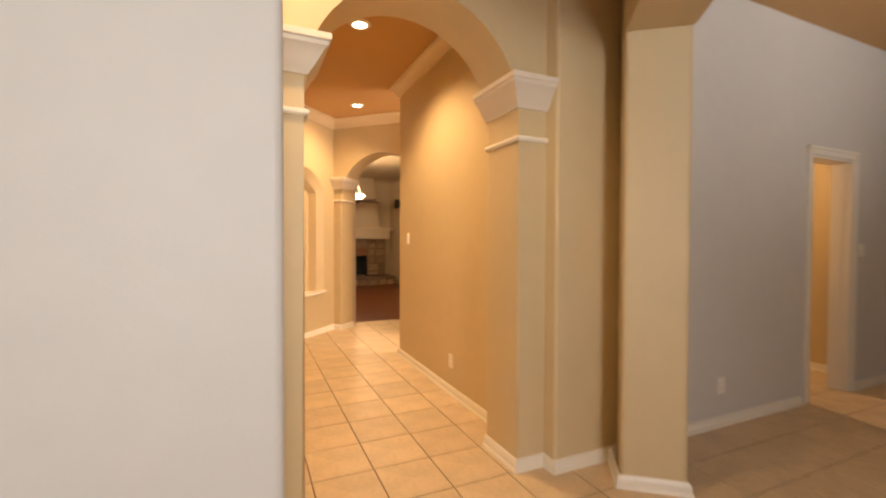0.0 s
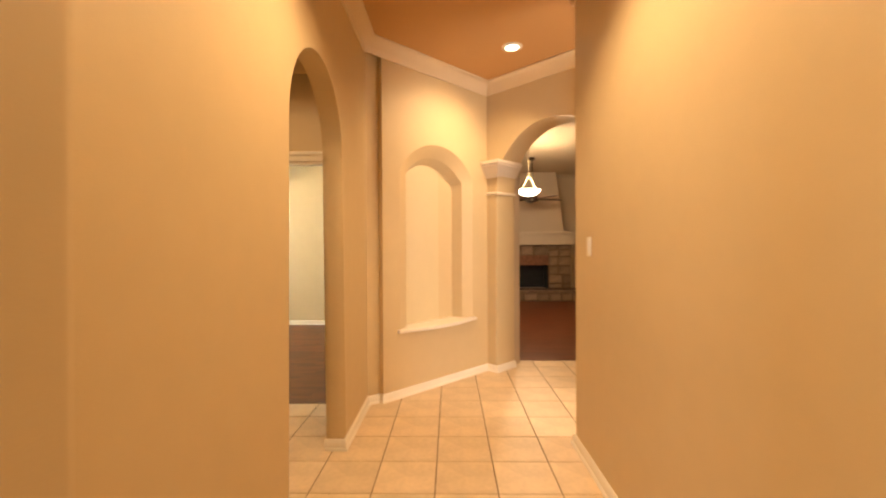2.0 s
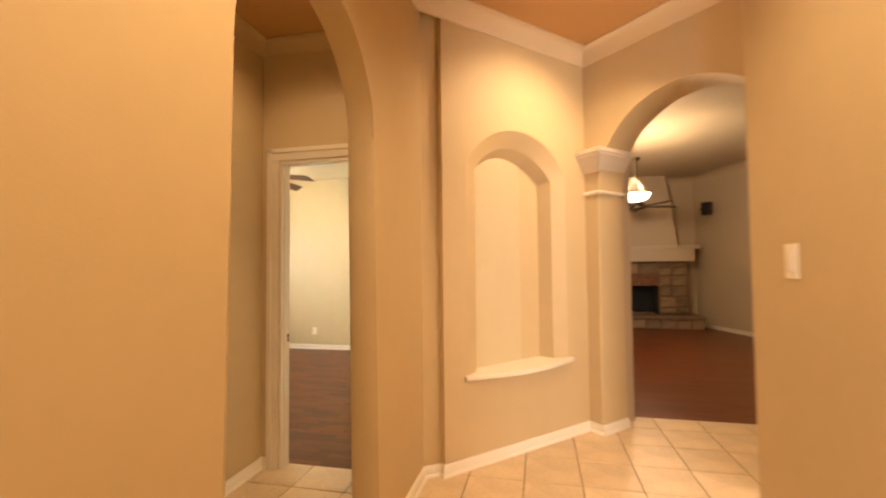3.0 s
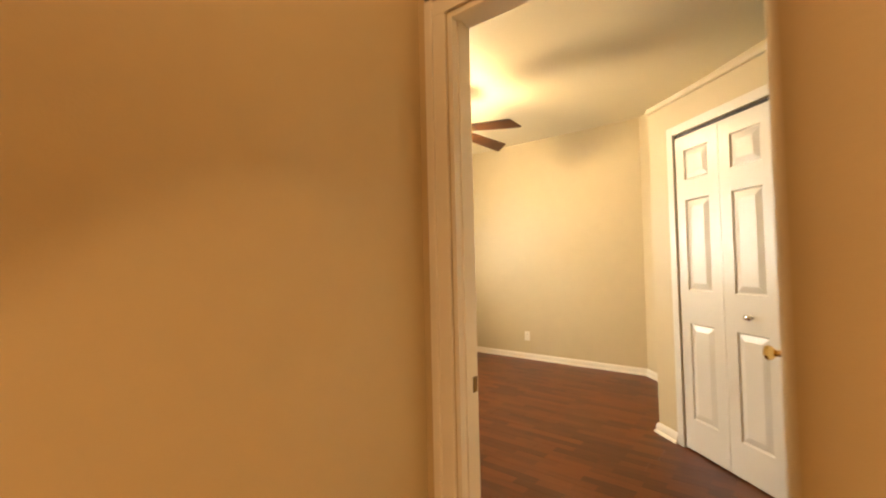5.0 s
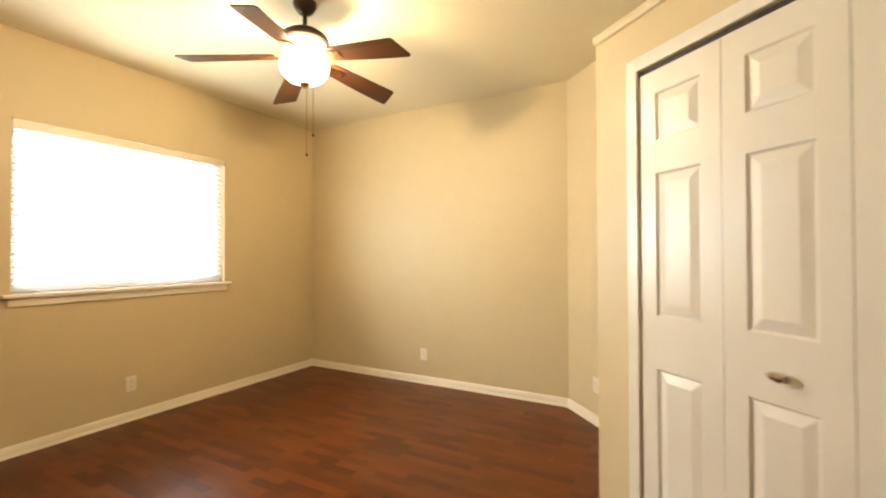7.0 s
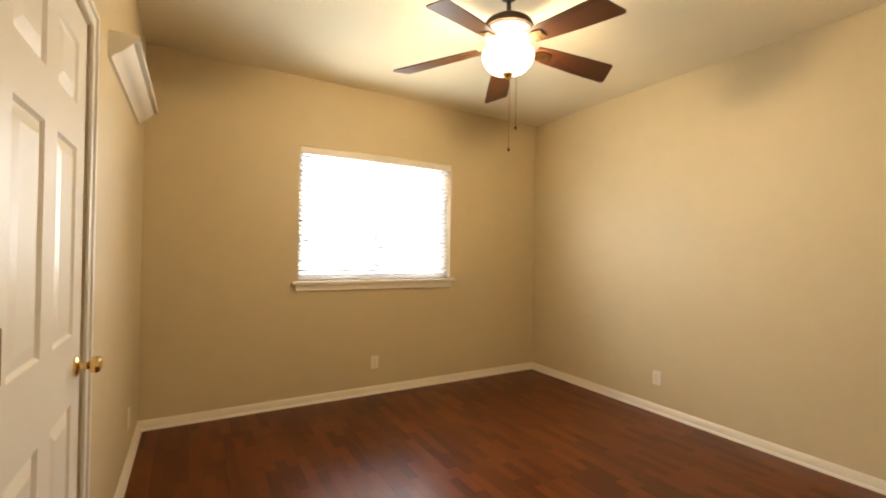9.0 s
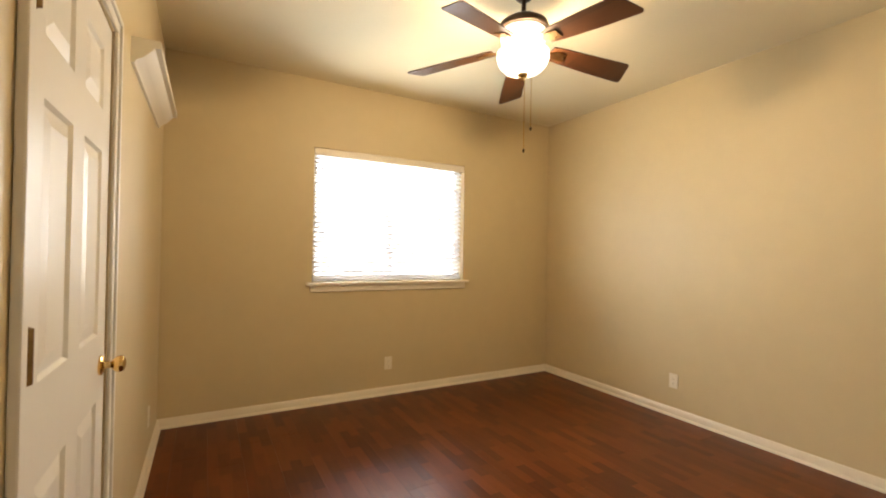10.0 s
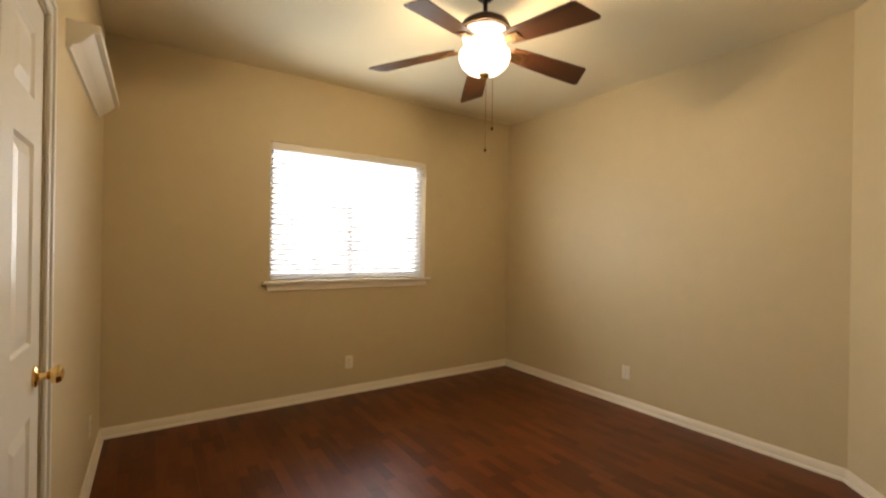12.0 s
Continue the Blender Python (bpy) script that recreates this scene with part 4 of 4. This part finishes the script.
def wall_speaker():
    ob = thing("wall_speaker", "small black wall-mounted speaker on a bracket", "speaker", m=pose(4.47, 12.97, 2.42, 0, 0, 40))
    part("cabinet", box(bmesh.new(), -0.09, 0.09, -0.16, 0.0, -0.13, 0.13, 0.015), speaker_black, ob)
    part("grille", box(bmesh.new(), -0.08, 0.08, -0.168, -0.161, -0.12, 0.12, 0.004), speaker_black, ob)
    part("bracket", box(bmesh.new(), -0.02, 0.02, 0.0, 0.07, -0.02, 0.02, 0.004), speaker_black, ob)


wall_speaker()


def pendant():
    ob = thing("pendant_lamp", "lit alabaster bowl pendant on thin rods", "pendant lamp", m=pose(2.52, 9.75, 0))
    part("canopy", lathe(bmesh.new(), [(0.0, LT - 0.001), (0.065, LT - 0.001), (0.06, LT - 0.02), (0.02, LT - 0.035), (0.0, LT - 0.035)], 24), chrome, ob, smooth=True)
    part("stem", lathe(bmesh.new(), [(0.0, LT - 0.03), (0.008, LT - 0.03), (0.008, 2.55), (0.022, 2.54), (0.022, 2.51), (0.0, 2.50)], 12), mantel_paint, ob, smooth=True)
    for k in range(3):
        a = math.radians(120 * k + 20)
        bm = bmesh.new()
        p0, p1 = Vector((0.02 * math.cos(a), 0.02 * math.sin(a), 2.52)), Vector((0.17 * math.cos(a), 0.17 * math.sin(a), 2.28))
        d = p1 - p0
        m = Matrix.Translation(p0) @ d.to_track_quat("Z", "Y").to_matrix().to_4x4()
        lathe(bm, [(0.0, 0.0), (0.004, 0.0), (0.004, d.length), (0.0, d.length)], 8, m)
        part("rod", bm, mantel_paint, ob)
    bowl = part("bowl", lathe(bmesh.new(), [(0.19, 2.305), (0.195, 2.297), (0.17, 2.25), (0.115, 2.212), (0.05, 2.197), (0.0, 2.195)], 32), glass_and_glow, ob, "glowing alabaster glass bowl", smooth=True)
    bowl.visible_shadow = False


pendant()


def living_fan():
    fan = thing("ceiling_fan", "dark wood ceiling fan hanging over the living room", "ceiling fan", m=pose(2.85, 11.2, LT))
    part("canopy", lathe(bmesh.new(), [(0.0, -0.001), (0.06, -0.001), (0.05, -0.05), (0.0, -0.06)], 20), bronze, fan, smooth=True)
    part("downrod", lathe(bmesh.new(), [(0.0, -0.05), (0.012, -0.05), (0.012, -0.77), (0.0, -0.77)], 12), bronze, fan, smooth=True)
    part("motor", lathe(bmesh.new(), [(0.0, -0.75), (0.09, -0.78), (0.13, -0.83), (0.12, -0.89), (0.0, -0.92)], 24), bronze, fan, smooth=True)
    for k in range(5):
        bm = prism(bmesh.new(), [(0.12, -0.055), (0.62, -0.085), (0.68, 0.0), (0.62, 0.085), (0.12, 0.055)], -0.004, 0.004)
        part("blade", bm, blade_wood, fan, "dark red wood blade", m=pose(0, 0, -0.85, 0, 0, 15 + 72 * k) @ pose(0, 0, 0, 20))


living_fan()

# cabinet glimpsed through the dining doorway
cab = thing("cabinet", "dark wood base cabinet beyond the doorway", "cabinet", m=pose(4.42, 3.4, 0))
part("body", box(bmesh.new(), -0.31, 0.31, -0.4, 0.4, 0.09, 0.88, 0.004), cabinet_wood, cab)
part("toe_kick", box(bmesh.new(), -0.31, 0.25, -0.38, 0.38, 0, 0.09), dark_slot, cab)
for y0 in (-0.39, 0.01):
    part("cabinet_door", box(bmesh.new(), 0.312, 0.33, y0, y0 + 0.38, 0.13, 0.85, 0.004), cabinet_wood, cab)
part("worktop", box(bmesh.new(), -0.312, 0.345, -0.42, 0.42, 0.882, 0.915, 0.006), tile_clay, cab)

# ---- floors ----
def clip_poly(poly, a, b, c):
    """The part of poly where a x + b y <= c."""
    out = []
    for i, p in enumerate(poly):
        r = poly[i - 1]
        dp, dr = a * p[0] + b * p[1] - c, a * r[0] + b * r[1] - c
        if (dp <= 0) != (dr <= 0):
            k = dr / (dr - dp)
            out.append((r[0] + (p[0] - r[0]) * k, r[1] + (p[1] - r[1]) * k))
        if dp <= 0:
            out.append(p)
    return out


def area(poly):
    return abs(sum(poly[i - 1][0] * p[1] - p[0] * poly[i - 1][1] for i, p in enumerate(poly))) / 2


def tile_into(bm, poly, top=0.0):
    """A tile with eased edges, its top at the floor's level."""
    c = Vector((sum(p[0] for p in poly) / len(poly), sum(p[1] for p in poly) / len(poly)))
    lo = [bm.verts.new((*p, top - 0.006)) for p in poly]
    ease = [bm.verts.new((*p, top - 0.002)) for p in poly]
    hi = [bm.verts.new((*(Vector(p) + (c - Vector(p)).normalized() * 0.004), top)) for p in poly]
    n = len(poly)
    bm.faces.new(hi)
    for i in range(n):
        j = (i + 1) % n
        bm.faces.new((lo[i], lo[j], ease[j], ease[i]))
        bm.faces.new((ease[i], ease[j], hi[j], hi[i]))


floor_hall = slab("floor", [(-2.34, -2.6), (8.34, -2.6), (8.34, 5.12), (6.9, 5.12), (6.9, 7.338), (1.6, 7.338), (0.3, 5.955), (-0.82, 5.955), (-0.82, 2.9), (-2.34, 2.9)], -0.06, -0.005, grout)


def hall_tiles():
    px, py, gap = 0.346, 0.3495, 0.007
    x0, y0 = 0.722, 4.627
    full = bmesh.new()
    w, h = px / 2 - gap / 2, py / 2 - gap / 2
    tile_into(full, [(-w, -h), (w, -h), (w, h), (-w, h)])
    me = bpy.data.meshes.new("tile")
    full.to_mesh(me)
    full.free()
    me.materials.append(tile_clay)
    rest = bmesh.new()
    for i in range(-9, 23):
        for j in range(-21, 9):
            cx, cy = x0 + (i + 0.5) * px, y0 + (j + 0.5) * py
            poly = [(cx - w, cy - h), (cx + w, cy - h), (cx + w, cy + h), (cx - w, cy + h)]
            whole = area(poly)
            for a, b, c in ((0, 1, 7.338), (1, 0, 8.2), (0, -1, 2.45), (-1, 0, 2.2)):
                poly = clip_poly(poly, a, b, c) if poly else poly
            if poly and cx < 0.40:
                poly = clip_poly(poly, 0, 1, 5.955)
            if not poly or area(poly) < 0.002 or (cx < -0.75 and cy > 2.6) or (cx > 4.1 and 5.1 < cy < 5.75 + 0.29 * (cx - 2.98)) or (cx > 0.4 and cy - cx > 5.75) or (cy > 5.1 and 0.94 * cx + 0.34 * cy > 8.6):
                continue
            near = -0.75 < cx < 2.95 and cy > 1.75
            if not near:
                tile_into(rest, poly)
            elif area(poly) > whole * 0.999:
                o = new("tile", me)
                o.location = (cx, cy, 0)
                o.parent = floor_hall
            else:
                bm = bmesh.new()
                tile_into(bm, [(p[0] - cx, p[1] - cy) for p in poly])
                o = part("tile", bm, tile_clay, floor_hall)
                o.location = (cx, cy, 0)
    tagged(part("tiles", rest, tile_clay, floor_hall), kind="stuff")


hall_tiles()
floor_bed = slab("floor_bedroom", [(BW - 0.1, 5.957), (0.45, 5.957), (1.42, 7.1), (1.42, 7.5), (-0.85, 9.8), (BW - 0.1, 9.8)], -0.06, -0.004, cabinet_wood)
floor_living = slab("floor_living", [(1.62, 7.342), (6.8, 7.342), (4.6, 13.5), (-0.35, 13.5), (-0.35, 9.2)], -0.06, -0.004, cabinet_wood)


def planks(parent, x0, x1, y0, y1, width, length, cuts, mat, singly):
    """Boards along x in staggered rows, with a fine eased joint."""
    rest = None if singly else bmesh.new()
    rng = random.Random(3)
    y = y0
    while y < y1:
        x = x0 - rng.uniform(0, length * 0.9)
        while x < x1:
            poly = [(x + 0.0003, y + 0.0003), (x + length - 0.0003, y + 0.0003), (x + length - 0.0003, y + width - 0.0003), (x + 0.0003, y + width - 0.0003)]
            for a, b, c in [(-1, 0, -x0), (1, 0, x1), (0, 1, y1)] + cuts:
                poly = clip_poly(poly, a, b, c) if poly else poly
            if poly and area(poly) > 0.001:
                if singly:
                    cx, cy = poly[0]
                    bm = bmesh.new()
                    tile_into_plank(bm, [(p[0] - cx, p[1] - cy) for p in poly])
                    o = part("plank", bm, mat, parent)
                    o.location = (cx, cy, 0)
                else:
                    tile_into_plank(rest, poly)
            x += length
        y += width
    if rest is not None:
        tagged(part("planks", rest, mat, parent), kind="stuff")


def tile_into_plank(bm, poly):
    n = len(poly)
    c = Vector((sum(p[0] for p in poly) / n, sum(p[1] for p in poly) / n))
    lo = [bm.verts.new((*p, -0.004)) for p in poly]
    ease = [bm.verts.new((*p, -0.0005)) for p in poly]
    hi = [bm.verts.new((*(Vector(p) + (c - Vector(p)).normalized() * 0.0006), 0)) for p in poly]
    bm.faces.new(hi)
    for i in range(n):
        j = (i + 1) % n
        bm.faces.new((lo[i], lo[j], ease[j], ease[i]))
        bm.faces.new((ease[i], ease[j], hi[j], hi[i]))


planks(floor_bed, BW - 0.05, 1.3, 5.957, 9.75, 0.192, 1.28, [(1, 1, 8.75), (0.77, -0.63, -3.45)], laminate, True)
planks(floor_living, -0.3, 6.6, 7.342, 13.4, 0.192, 1.6, [(-1, -1, -8.935), (0.94, 0.34, 8.75)], living_wood, True)
